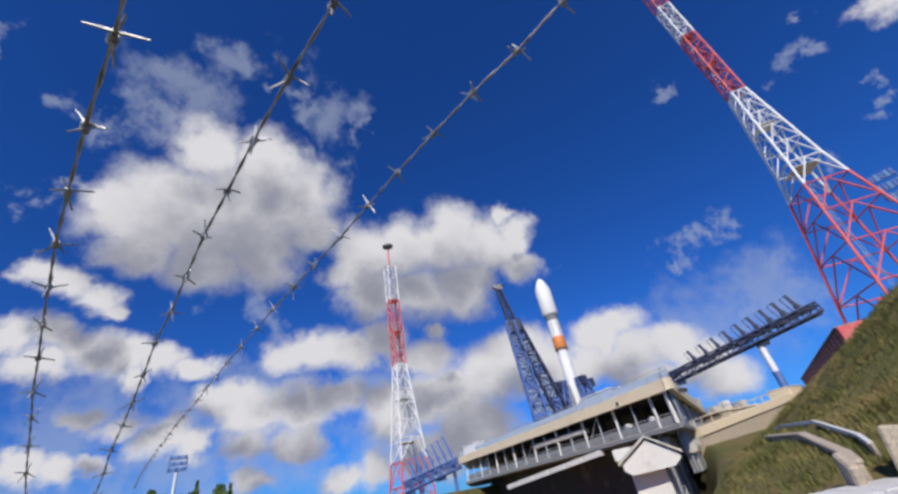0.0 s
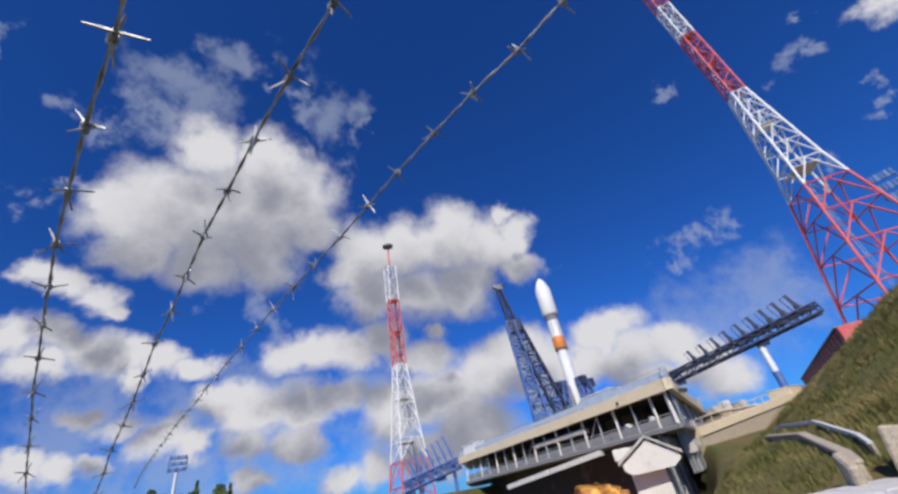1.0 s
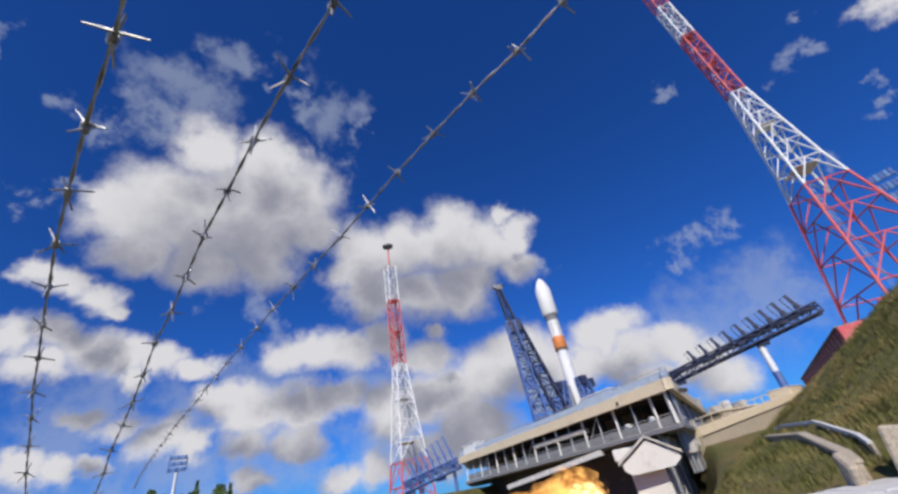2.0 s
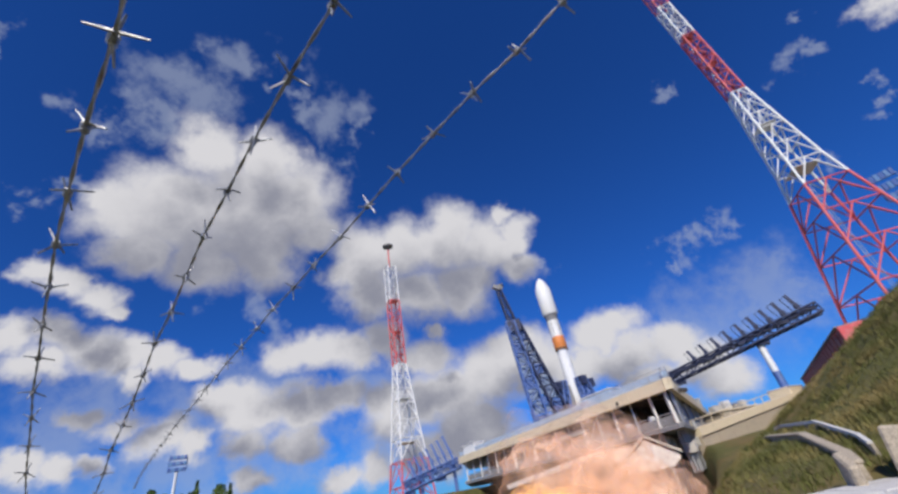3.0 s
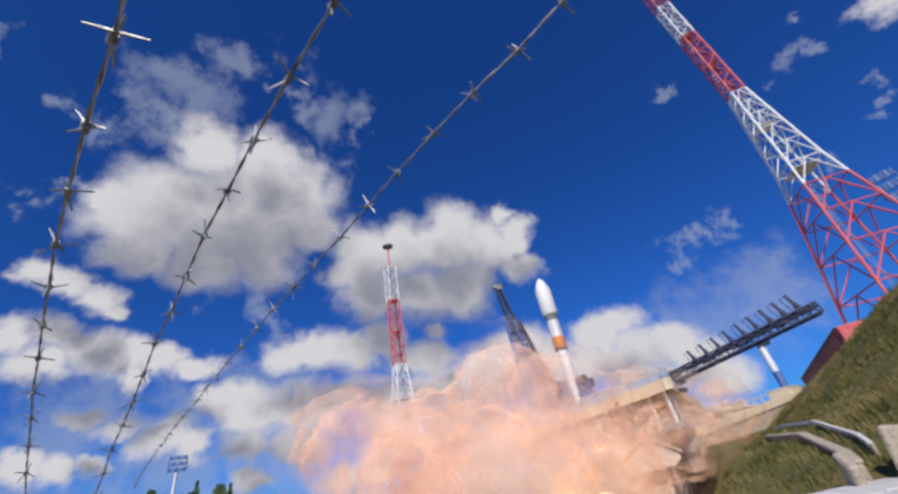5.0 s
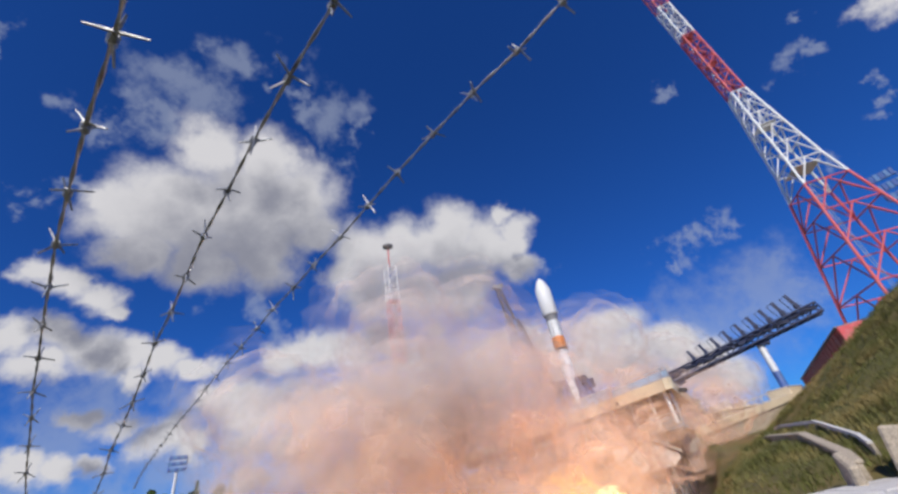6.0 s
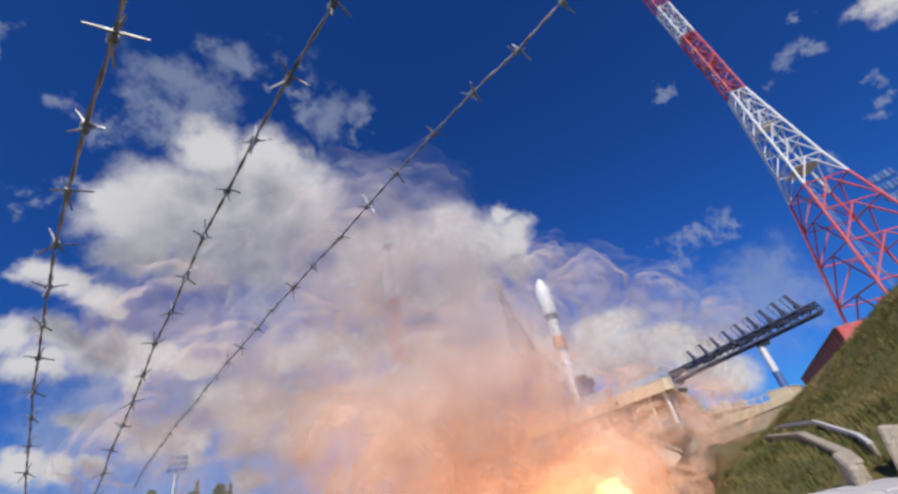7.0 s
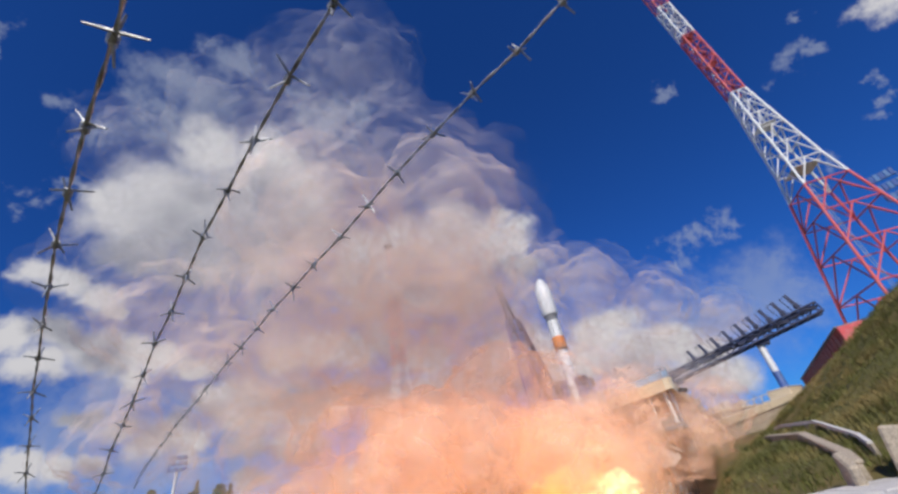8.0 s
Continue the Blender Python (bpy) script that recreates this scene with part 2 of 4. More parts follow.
def add_box(bm, c, size, turn=0.0, tilt=None, bevel=0.0):
    m = Matrix.Translation(c) @ Matrix.Rotation(turn, 4, "Z")
    if tilt is not None:
        m = m @ tilt
    made = bmesh.ops.create_cube(bm, size=1.0, matrix=m @ Matrix.Diagonal((*size, 1)))
    if bevel:
        edges = list({e for v in made["verts"] for e in v.link_edges})
        bmesh.ops.bevel(bm, geom=edges, offset=bevel, segments=1, affect="EDGES")
    return bm


def add_tube(bm, p, q, r0, r1=None, n=8, caps=True):
    p, q = Vector(p), Vector(q)
    d = q - p
    m = Matrix.Translation((p + q) / 2) @ d.to_track_quat("Z", "Y").to_matrix().to_4x4()
    bmesh.ops.create_cone(bm, cap_ends=caps, segments=n, radius1=r0, radius2=r0 if r1 is None else r1, depth=d.length, matrix=m)
    return bm


def add_lathe(bm, rings, n=28, at=(0, 0, 0)):
    """A turned body from (radius, height) rings."""
    rows = [[bm.verts.new((at[0] + r * math.cos(2 * math.pi * k / n), at[1] + r * math.sin(2 * math.pi * k / n), at[2] + z)) for k in range(n)] for r, z in rings]
    for a, b in zip(rows, rows[1:]):
        for k in range(n):
            bm.faces.new((a[k], a[(k + 1) % n], b[(k + 1) % n], b[k]))
    bm.faces.new(rows[0][::-1])
    bm.faces.new(rows[-1])
    return bm


def add_prism(bm, outline, z0, z1):
    lo = [bm.verts.new((x, y, z0)) for x, y in outline]
    hi = [bm.verts.new((x, y, z1)) for x, y in outline]
    bm.faces.new(lo[::-1])
    bm.faces.new(hi)
    n = len(outline)
    for k in range(n):
        bm.faces.new((lo[k], lo[(k + 1) % n], hi[(k + 1) % n], hi[k]))
    return bm


BARS = {}


def bar(name, p, q, r, material, parent, square=False, label=""):
    """A strut from p to q: its own object on a shared unit mesh."""
    key = (material.name, square)
    if key not in BARS:
        bm = bmesh.new()
        if square:
            add_box(bm, (0, 0, 0), (2, 2, 1))
        else:
            add_tube(bm, (0, 0, -0.5), (0, 0, 0.5), 1.0, n=7)
        me = bpy.data.meshes.new("strut")
        bm.to_mesh(me)
        bm.free()
        if not square:
            me.shade_smooth()
            for poly in me.polygons:
                if len(poly.vertices) > 4:
                    poly.use_smooth = False
        me.materials.append(material)
        BARS[key] = me
    p, q = Vector(p), Vector(q)
    d = q - p
    ob = new(name, BARS[key])
    ob.rotation_mode = "QUATERNION"
    ob.location, ob.rotation_quaternion, ob.scale = (p + q) / 2, d.to_track_quat("Z", "Y"), (r, r, d.length)
    return tagged(under(ob, parent), label)


def lerp(a, b, t):
    return Vector(a) * (1 - t) + Vector(b) * t


def smooth(x, lo, hi):
    t = min(1.0, max(0.0, (x - lo) / (hi - lo)))
    return t * t * (3 - 2 * t)


# ---- the ground: one sheet with the flame pit and the grass banks ----
def height(x, y):
    far = 3.2 * smooth(math.hypot(x, y), 25, 90)
    z = far
    if x > 2:
        # a low shoulder by the path, then the bank that falls away from the camera
        low = (0.20 + 0.30 * (x - 7.5)) if x < 12.5 else 1.70
        low -= 0.10 * max(0.0, y - 22)
        low = max(low, -0.4) * smooth(y, 9.5, 14) + 0.1 * (1 - smooth(y, 9.5, 14))
        crest = 7.55 - 0.29 * (y - 24) if y > 24 else 7.55 + 0.10 * (24 - y)
        crest = max(crest, 0.6)
        foot = 12.5 + 0.30 * min(18.0, max(0.0, y - 15))
        bank = low + max(0.0, crest - low) * min(1.0, max(0.0, (x - foot) / (25 - foot))) ** 1.15
        bank += (0.55 * noise.noise((x * 0.28, y * 0.28, 5.0)) + 0.22 * noise.noise((x * 0.8, y * 0.8, 9.0))) * smooth(x, 12.5, 15.5) * (1 - smooth(x, 22.5, 25))
        wide = smooth(x, 2, 6) * smooth(y, -30, -5) * (1 - smooth(y, 46, 58)) * (1 - smooth(x, 45, 80))
        z = z * (1 - wide) + bank * wide
    d = math.hypot((x + 5) / 21, (y - 48) / 36)
    drop = max(1 - smooth(d, 0.70, 1.08), 1 - smooth(math.hypot((x - 8) / 19, (y - 68) / 27), 0.74, 1.05))
    edge = smooth(y, 20.5, 30) * (1 - smooth(x, 13, 24)) * smooth(x, 2, 8) * (1 - smooth(y, 55, 75))
    z -= 24 * drop + 4.2 * edge * (1 - drop)
    return z


def make_ground():
    steps = [-3500, -1800, -900, -500, -300, -200, -150, -120] + list(range(-100, -30, 4)) + [v * 0.75 for v in range(-40, 80)] + list(range(60, 100, 4)) + [120, 150, 200, 300, 500, 900, 1800, 3500]
    ys = [-3500, -1500, -600, -250, -120, -60, -30] + [v * 0.75 for v in range(-28, 100)] + list(range(75, 140, 4)) + [150, 180, 230, 300, 500, 900, 1800, 3500]
    verts = [(x, y, height(x, y) + 0.10 * noise.noise((x * 0.5, y * 0.5, 0)) * (1 if abs(x) < 80 and abs(y) < 80 else 0)) for y in ys for x in steps]
    w = len(steps)
    faces = [(j * w + i, j * w + i + 1, (j + 1) * w + i + 1, (j + 1) * w + i) for j in range(len(ys) - 1) for i in range(w - 1)]
    me = bpy.data.meshes.new("ground")
    me.from_pydata(verts, [], faces)
    me.shade_smooth()
    me.materials.append(M["grass"])
    tagged(new("ground", me), "grassy ground with dry patches falling into a flame pit", "ground", kind="structure")


make_ground()


# ---- the launch platform ----
A, B, C = Vector((-6.6, 93.3)), Vector((20.65, 47.1)), Vector((52.5, 106.4))
BACK = [(46.0, 128.0), (20.0, 140.0), (-6.6, 130.0)]
DECK, LIP, FLOOR = 9.0, 1.1, 4.65


def inset(p, q, d):
    """The edge p-q moved inwards by d (the deck lies to its left)."""
    t = (q - p).normalized()
    n = Vector((-t.y, t.x))
    return p + n * d, q + n * d


def platform():
    plat = thing("launch_platform", (20, 80, height(20, 80)), "concrete launch platform with cream fascia and open service gallery", "platform")
    outline = [tuple(A), tuple(B), tuple(C)] + BACK
    part("deck", add_prism(bmesh.new(), outline, DECK - 0.45, DECK), M["concrete"], plat, "grey concrete deck slab")
    for p, q in ((A, B), (B, C)):
        a, b = inset(p, q, -0.05)
        c, d = inset(p, q, 0.6)
        n = 9
        for k in range(n):
            f0, f1 = (k + 0.002) / n, (k + 0.998) / n
            quad = [tuple(a.lerp(b, f0)), tuple(a.lerp(b, f1)), tuple(c.lerp(d, f1)), tuple(c.lerp(d, f0))]
            part("fascia_panel", add_prism(bmesh.new(), quad, DECK - LIP, DECK + 0.12), M["cream"], plat, "cream concrete fascia panel")
        # soffit beams
        for k in range(1, 16):
            s, e = inset(p, q, 0.6)[0].lerp(inset(p, q, 0.6)[1], k / 16), inset(p, q, 7.0)[0].lerp(inset(p, q, 7.0)[1], k / 16)
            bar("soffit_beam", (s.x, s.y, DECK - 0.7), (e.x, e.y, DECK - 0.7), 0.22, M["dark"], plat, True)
    # gallery floor, back wall
    fl = [tuple(inset(A, B, 0.7)[0]), tuple(Vector((20.65, 48.5))), tuple(inset(B, C, 0.7)[1])] + BACK
    part("gallery_floor", add_prism(bmesh.new(), fl, FLOOR - 0.4, FLOOR), M["concrete"], plat, "grey concrete gallery floor")
    (a, b), (c, d) = inset(A, B, 6.5), inset(B, C, 6.5)
    corner = Vector((20.65, 60.4))
    part("back_wall", add_prism(bmesh.new(), [tuple(a), tuple(corner), tuple(d), (44, 124), (0, 126)], -16.0, DECK - 0.46), M["dark"], plat, "dark concrete wall behind the gallery")
    for p, q, n in ((a, corner, 13), (corner, d, 10)):
        t = (q - p).normalized()
        for k in range(n):
            m = p.lerp(q, (k + 0.5) / n) + Vector((t.y, -t.x)) * 0.08
            part("wall_panel", add_box(bmesh.new(), (m.x, m.y, 6.4), ((q - p).length / n * 0.72, 0.12, 2.6), math.atan2(t.y, t.x), bevel=0.03), M["brown"], plat, "rust-brown wall panel")
    # columns, rails and braces of the gallery
    for p, q, n, post in ((A, B, 17, 0.17), (B, C, 13, 0.2)):
        s, e = inset(p, q, 1.0)
        prev = None
        for k in range(n + 1):
            f = 0.02 + 0.96 * k / n
            m = s.lerp(e, f)
            bar("column", (m.x, m.y, FLOOR), (m.x, m.y, DECK - 0.45), post * 0.8 if k % 2 == 0 else 0.08, M["pale"] if k % 2 == 0 else M["steel"], plat, True)
            if prev is not None:
                for z, r in ((FLOOR + 1.15, 0.05), (FLOOR + 0.6, 0.035)):
                    bar("gallery_rail", (prev.x, prev.y, z), (m.x, m.y, z), r, M["steel"], plat)
                mid = (prev + m) / 2
                t = (m - prev).normalized()
                part("toe_board", add_box(bmesh.new(), (mid.x, mid.y, FLOOR + 0.5), ((m - prev).length - 0.3, 0.06, 0.85), math.atan2(t.y, t.x)), M["mesh"], plat, "grey mesh rail panel")
                if k % 5 == 3:
                    bar("brace", (prev.x, prev.y, FLOOR), (m.x, m.y, DECK - 1.2), 0.06, M["steel"], plat)
                if k in (9, 10, 11, 12) and p is A:
                    part("upper_shelf", add_box(bmesh.new(), (mid.x + 0.3, mid.y + 0.3, FLOOR + 2.1), ((m - prev).length, 1.2, 0.55), math.atan2(t.y, t.x)), M["concrete"], plat)
            prev = m
    # floor edge beam and the sloping pale beam below
    for p, q in ((A, B), (B, C)):
        s, e = inset(p, q, 0.75)
        s, e = s.lerp(e, 0.01), s.lerp(e, 0.985)
        bar("edge_beam", (s.x, s.y, FLOOR - 0.3), (e.x, e.y, FLOOR - 0.3), 0.2, M["grey"], plat, True)
    for k in range(6):
        p, q = lerp((2.0, 79.0, 2.15), (14.3, 59.6, 3.75), k / 6 + 0.004), lerp((2.0, 79.0, 2.15), (14.3, 59.6, 3.75), (k + 1) / 6 - 0.004)
        bar("haunch", p, q, 0.32, M["pale"], plat, True, "pale concrete haunch block")
    # top rail along the edge
    for p, q, n in ((A, B, 20), (B, C, 14)):
        s, e = inset(p, q, 0.4)
        prev = None
        for k in range(n + 1):
            m = s.lerp(e, k / n)
            bar("rail_post", (m.x, m.y, DECK + 0.1), (m.x, m.y, DECK + 1.25), 0.05, M["steel"], plat)
            if prev is not None:
                for z in (0.45, 0.85, 1.25):
                    bar("top_rail", (prev.x, prev.y, DECK + z), (m.x, m.y, DECK + z), 0.035, M["steel"], plat)
                mid, t = (prev + m) / 2, (m - prev).normalized()
                part("rail_panel", add_box(bmesh.new(), (mid.x, mid.y, DECK + 0.62), ((m - prev).length - 0.16, 0.03, 0.7), math.atan2(t.y, t.x)), M["pale_blue"], plat, "pale blue-grey rail panel")
            prev = m
    # the corner pier with its small gabled hood
    px, py = 18.0, 55.5
    part("pier", add_box(bmesh.new(), (px + 0.35, py + 1.0, -7.5), (3.9, 3.6, 18.6), -0.5, bevel=0.08), M["pale"], plat, "pale concrete pier")
    part("pier_cap", add_box(bmesh.new(), (px - 0.6, py + 1.9, 3.0), (4.2, 3.4, 1.3), -0.5, bevel=0.1), M["pale"], plat)
    hood = bmesh.new()
    prof = [(-3.1, 1.9), (0.2, 3.9), (3.1, 2.0), (3.1, 1.5), (2.3, 0.9), (-2.4, 0.7), (-3.1, 1.3)]
    turn = Matrix.Translation((px + 0.2, py - 1.2, 0)) @ Matrix.Rotation(-0.42, 4, "Z")
    v0 = [hood.verts.new(turn @ Vector((x, -1.6, z))) for x, z in prof]
    v1 = [hood.verts.new(turn @ Vector((x, 2.4, z))) for x, z in prof]
    hood.faces.new(v0)
    hood.faces.new(v1[::-1])
    for k in range(7):
        hood.faces.new((v0[k], v1[k], v1[(k + 1) % 7], v0[(k + 1) % 7]))
    part("hood", hood, M["pale"], plat, "pale gabled concrete hood")
    for x0, z0, x1, z1 in ((-3.5, 1.85, 0.25, 4.1), (0.2, 4.1, 3.5, 1.95)):
        slab = bmesh.new()
        cut = [(x0, z0), (x1, z1), (x1, z1 + 0.32), (x0, z0 + 0.32)]
        f0 = [slab.verts.new(turn @ Vector((x, -2.0, z))) for x, z in cut]
        f1 = [slab.verts.new(turn @ Vector((x, 2.6, z))) for x, z in cut]
        slab.faces.new(f0)
        slab.faces.new(f1[::-1])
        for k in range(4):
            slab.faces.new((f0[k], f1[k], f1[(k + 1) % 4], f0[(k + 1) % 4]))
        part("hood_roof", slab, M["concrete"], plat, "grey concrete roof slab of the hood")
    for k, (dx, dy, h) in enumerate(((2.5, 0.3, 15.0), (4.0, 2.4, 15))):
        part("pier_leg", add_box(bmesh.new(), (px + dx, py + dy, -4.5), (0.9, 1.0, h), -0.5, bevel=0.05), M["pale"], plat)
    return plat


platform()


def trestle(x, y, turn):
    tr = thing("support_trestle", (x, y, height(x, y)), "grey steel trestle carrying the gallery", "trestle", "gallery trestles")
    c, s = math.cos(turn), math.sin(turn)
    zb = height(x, y) - 0.3
    pts = [(x + c * a, y + s * a) for a in (-1.6, 1.6)]
    for px, py in pts:
        bar("leg", (px, py, zb), (px, py, FLOOR - 0.4), 0.13, M["mesh"], tr, True)
    for z in (-4.0, -1.2, 1.6):
        bar("rung", (*pts[0], z), (*pts[1], z), 0.12, M["mesh"], tr, True)
        bar("cross_brace", (*pts[0], z), (*pts[1], z + 2.7), 0.09, M["steel"], tr, True)
    part("hopper", add_box(bmesh.new(), (x, y, 3.2), (1.8, 1.2, 1.2), turn, bevel=0.15), M["pale"], tr, "pale concrete bracket")


for f in (0.05, 0.13, 0.21, 0.30):
    m = B.lerp(C, f) + Vector((-2.2, 3.6))
    trestle(m.x, m.y, 1.08)


def pipework(x, y, z, k):
    pipe = thing("service_pipe", (x, y, z), "grey steel service pipes clamped under the gallery", "pipe", "pipes under the gallery")
    for j in range(3):
        bar("pipe", (x + j * 0.5, y + j * 0.3, z), (x + j * 0.5, y + j * 0.3, z + 4.4), 0.13, M["steel"], pipe)
    part("valve_box", add_box(bmesh.new(), (x + 0.6, y - 0.1, z + 2.4 + 0.3 * k), (1.3, 0.7, 1.0), -0.5, bevel=0.05), M["concrete"], pipe)


for k, (x, y) in enumerate(((21.9, 53.4), (23.2, 56.0), (24.9, 58.8))):
    pipework(x, y, FLOOR - 4.8, k)

for k, (x, y, r) in enumerate(((19.3, 52.3, 0.42), (17.4, 55.6, 0.5))):
    tank = thing("pressure_tank", (x, y, FLOOR), "rounded white pressure tank on the gallery floor", "tank", "gallery tanks")
    part("shell", add_lathe(bmesh.new(), [(0.1, 0.4), (r * 0.8, 0.5), (r, 0.7), (r, 1.1), (r * 0.8, 1.3), (0.1, 1.4)], 20, (x, y, FLOOR)), M["white"], tank, smooth=True)
    for j in range(3):
        an = j * 2.1
        bar("leg", (x + r * 0.7 * math.cos(an), y + r * 0.7 * math.sin(an), FLOOR), (x + r * 0.7 * math.cos(an), y + r * 0.7 * math.sin(an), FLOOR + 0.9), 0.06, M["steel"], tank)


def deck_box(x, y, size, turn, material, label):
    ob = thing("equipment_cabin", (x, y, DECK), label, "cabin")
    part("body", add_box(bmesh.new(), (x, y, DECK + size[2] / 2), size, turn, bevel=0.06), material, ob)
    part("roof", add_box(bmesh.new(), (x, y, DECK + size[2] + 0.08), (size[0] + 0.3, size[1] + 0.3, 0.16), turn, bevel=0.03), M["white"], ob)


deck_box(-3.0, 90.0, (4.6, 2.4, 1.7), -1.03, M["white"], "low white equipment cabin at the deck's end")
deck_box(17.6, 64.0, (6.0, 2.2, 2.3), -1.03, M["pale_blue"], "pale grey-blue equipment cabin by the rail")
deck_box(20.6, 59.0, (3.0, 2.0, 1.7), -1.03, M["pale_blue"], "small pale grey-blue equipment cabin by the rail")


# ---- the rocket ----
def rocket(x, y, base):
    rk = thing("rocket", (x, y, base), "white carrier rocket with an orange band standing upright", "rocket")
    z0 = 22.0
    part("core_stage", add_lathe(bmesh.new(), [(1.25, base + 0.5), (1.3, base + 1), (1.38, z0 - 4), (1.38, z0 + 6.2), (1.32, z0 + 6.6), (1.32, z0 + 7.6)], 32, (x, y, 0)), M["frost"], rk, "white frosted core stage", True)
    part("interstage_band", add_lathe(bmesh.new(), [(1.34, z0 + 7.4), (1.62, z0 + 7.8), (1.62, z0 + 10.7), (1.5, z0 + 11.0)], 32, (x, y, 0)), M["orange"], rk, "orange interstage band", True)
    part("band_ring", add_lathe(bmesh.new(), [(1.66, z0 + 7.5), (1.66, z0 + 7.95)], 32, (x, y, 0)), M["brown"], rk, "dark brown ring", True)
    part("third_stage", add_lathe(bmesh.new(), [(1.5, z0 + 10.9), (1.5, z0 + 15.6), (1.52, z0 + 15.7)], 32, (x, y, 0)), M["rocket"], rk, smooth=True)
    part("adapter", add_lathe(bmesh.new(), [(1.54, z0 + 15.5), (1.56, z0 + 16.1), (1.58, z0 + 16.4), (1.9, z0 + 17.4)], 32, (x, y, 0)), M["grey"], rk, "grey adapter ring", True)
    part("fairing", add_lathe(bmesh.new(), [(1.85, z0 + 17.2), (2.1, z0 + 17.6), (2.1, z0 + 24.0), (1.95, z0 + 25.0), (1.38, z0 + 26.7), (0.78, z0 + 27.8), (0.36, z0 + 28.3), (0.05, z0 + 28.45)], 36, (x, y, 0)), M["rocket"], rk, "smooth white payload fairing", True)
    for k in range(4):
        an = 0.6 + k * math.pi / 2
        bx, by = x + 2.5 * math.cos(an), y + 2.5 * math.sin(an)
        tx, ty = x + 1.5 * math.cos(an), y + 1.5 * math.sin(an)
        bm = bmesh.new()
        add_tube(bm, (bx, by, base + 0.6), (bx, by, base + 6), 1.3, 1.25, 20)
        add_tube(bm, (bx, by, base + 6), (tx, ty, 20.6), 1.25, 0.25, 20)
        part("booster", bm, M["grey"], rk, "grey tapered strap-on booster", True)
    for k in range(6):
        an = k * math.pi / 3
        bar("cable_duct", (x + 1.53 * math.cos(an), y + 1.53 * math.sin(an), z0 + 11), (x + 1.53 * math.cos(an), y + 1.53 * math.sin(an), z0 + 15.5), 0.07, M["grey"], rk)


rocket(23.3, 104.0, DECK)


# ---- lattice work ----
def lattice(parent, corners, bays, r_leg, r_brace, material, pick=None, leg="leg", cross=True):
    """Legs, rings and diagonals between rings of corner points. pick(k): the material of bay k."""
    n = len(corners[0])
    for k, (lo, hi) in enumerate(zip(corners, corners[1:])):
        mt = pick(k) if pick else material
        for j in range(n):
            a, b, c, d = lo[j], lo[(j + 1) % n], hi[j], hi[(j + 1) % n]
            bar(leg, a, c, r_leg, mt, parent)
            bar("ring", c, d, r_brace, mt, parent)
            mid = lerp(c, d, 0.5)
            if cross == "k":
                bar("diagonal", a, mid, r_brace, mt, parent)
                bar("diagonal", b, mid, r_brace, mt, parent)
            elif (k + j) % 2:
                bar("diagonal", a, d, r_brace, mt, parent)
            else:
                bar("diagonal", b, c, r_brace, mt, parent)


def mast(x, y, knee, base, turn, widths, label, cap):
    """A red and white lattice mast: slim above its knee, splayed below."""
    tw = thing("lattice_mast", (x, y, base), label, "mast", "lightning masts")

    def ring(z):
        d0, d1, flare = widths
        d = d0 if z > knee else d0 + (d1 - d0) * (knee - z) / 23 if z > knee - 23 else d1 + flare * (knee - 23 - z)
        return [Vector((x + d * math.cos(turn + j * math.pi / 2), y + d * math.sin(turn + j * math.pi / 2), z)) for j in range(4)]

    low = [knee]
    while low[0] - (3.6 + 0.09 * (knee - low[0])) > base + 2:
        low.insert(0, low[0] - (3.6 + 0.09 * (knee - low[0])))
    low.insert(0, base)

    def paint(z):
        if z > knee + 36:
            return M["red"]
        return M["red"] if knee < z < knee + 22.3 or z < knee - 25.5 else M["white"]

    lattice(tw, [ring(z) for z in low], 0, 0.24, 0.13, None, lambda k: paint((low[k] + low[k + 1]) / 2), cross="k")
    high = [knee + 3.19 * k for k in range(8)] + [knee + 22.3 + 3.4 * k for k in range(1, 5)]
    lattice(tw, [ring(z) for z in high], 0, 0.21, 0.13, None, lambda k: paint((high[k] + high[k + 1]) / 2))
    top = high[-1]
    # platforms
    for z in (knee - 10.5, knee - 22.5, knee + 11.0, knee + 22.3):
        d = (ring(z)[0] - Vector((x, y, z))).length
        bm = bmesh.new()
        add_prism(bm, [(x + d * 0.8 * math.cos(turn + j * math.pi / 2), y + d * 0.8 * math.sin(turn + j * math.pi / 2)) for j in range(4)], z - 0.1, z)
        part("platform", bm, paint(z - 1), tw)
        for j in range(4):
            p, q = ring(z)[j], ring(z)[(j + 1) % 4]
            bar("platform_rail", p + Vector((0, 0, 1.1)), q + Vector((0, 0, 1.1)), 0.06, paint(z + 1), tw)
    # ladder
    for s in (-0.25, 0.25):
        bar("ladder_rail", (x + s, y + 1.0, base + 1), (x + s, y + 1.0, top), 0.05, M["steel"], tw)
    if cap:
        bar("spike", (x, y, top), (x, y, top + 9.0), 0.28, M["red"], tw)
        part("crown", add_lathe(bmesh.new(), [(0.5, 0), (1.9, 1.0), (1.9, 1.5), (0.4, 1.9)], 16, (x, y, top + 8.0)), M["grey"], tw, "grey round crown")
    else:
        more = [ring(top + 3.2 * k) for k in range(5)]
        lattice(tw, more, 0, 0.17, 0.08, M["red"])


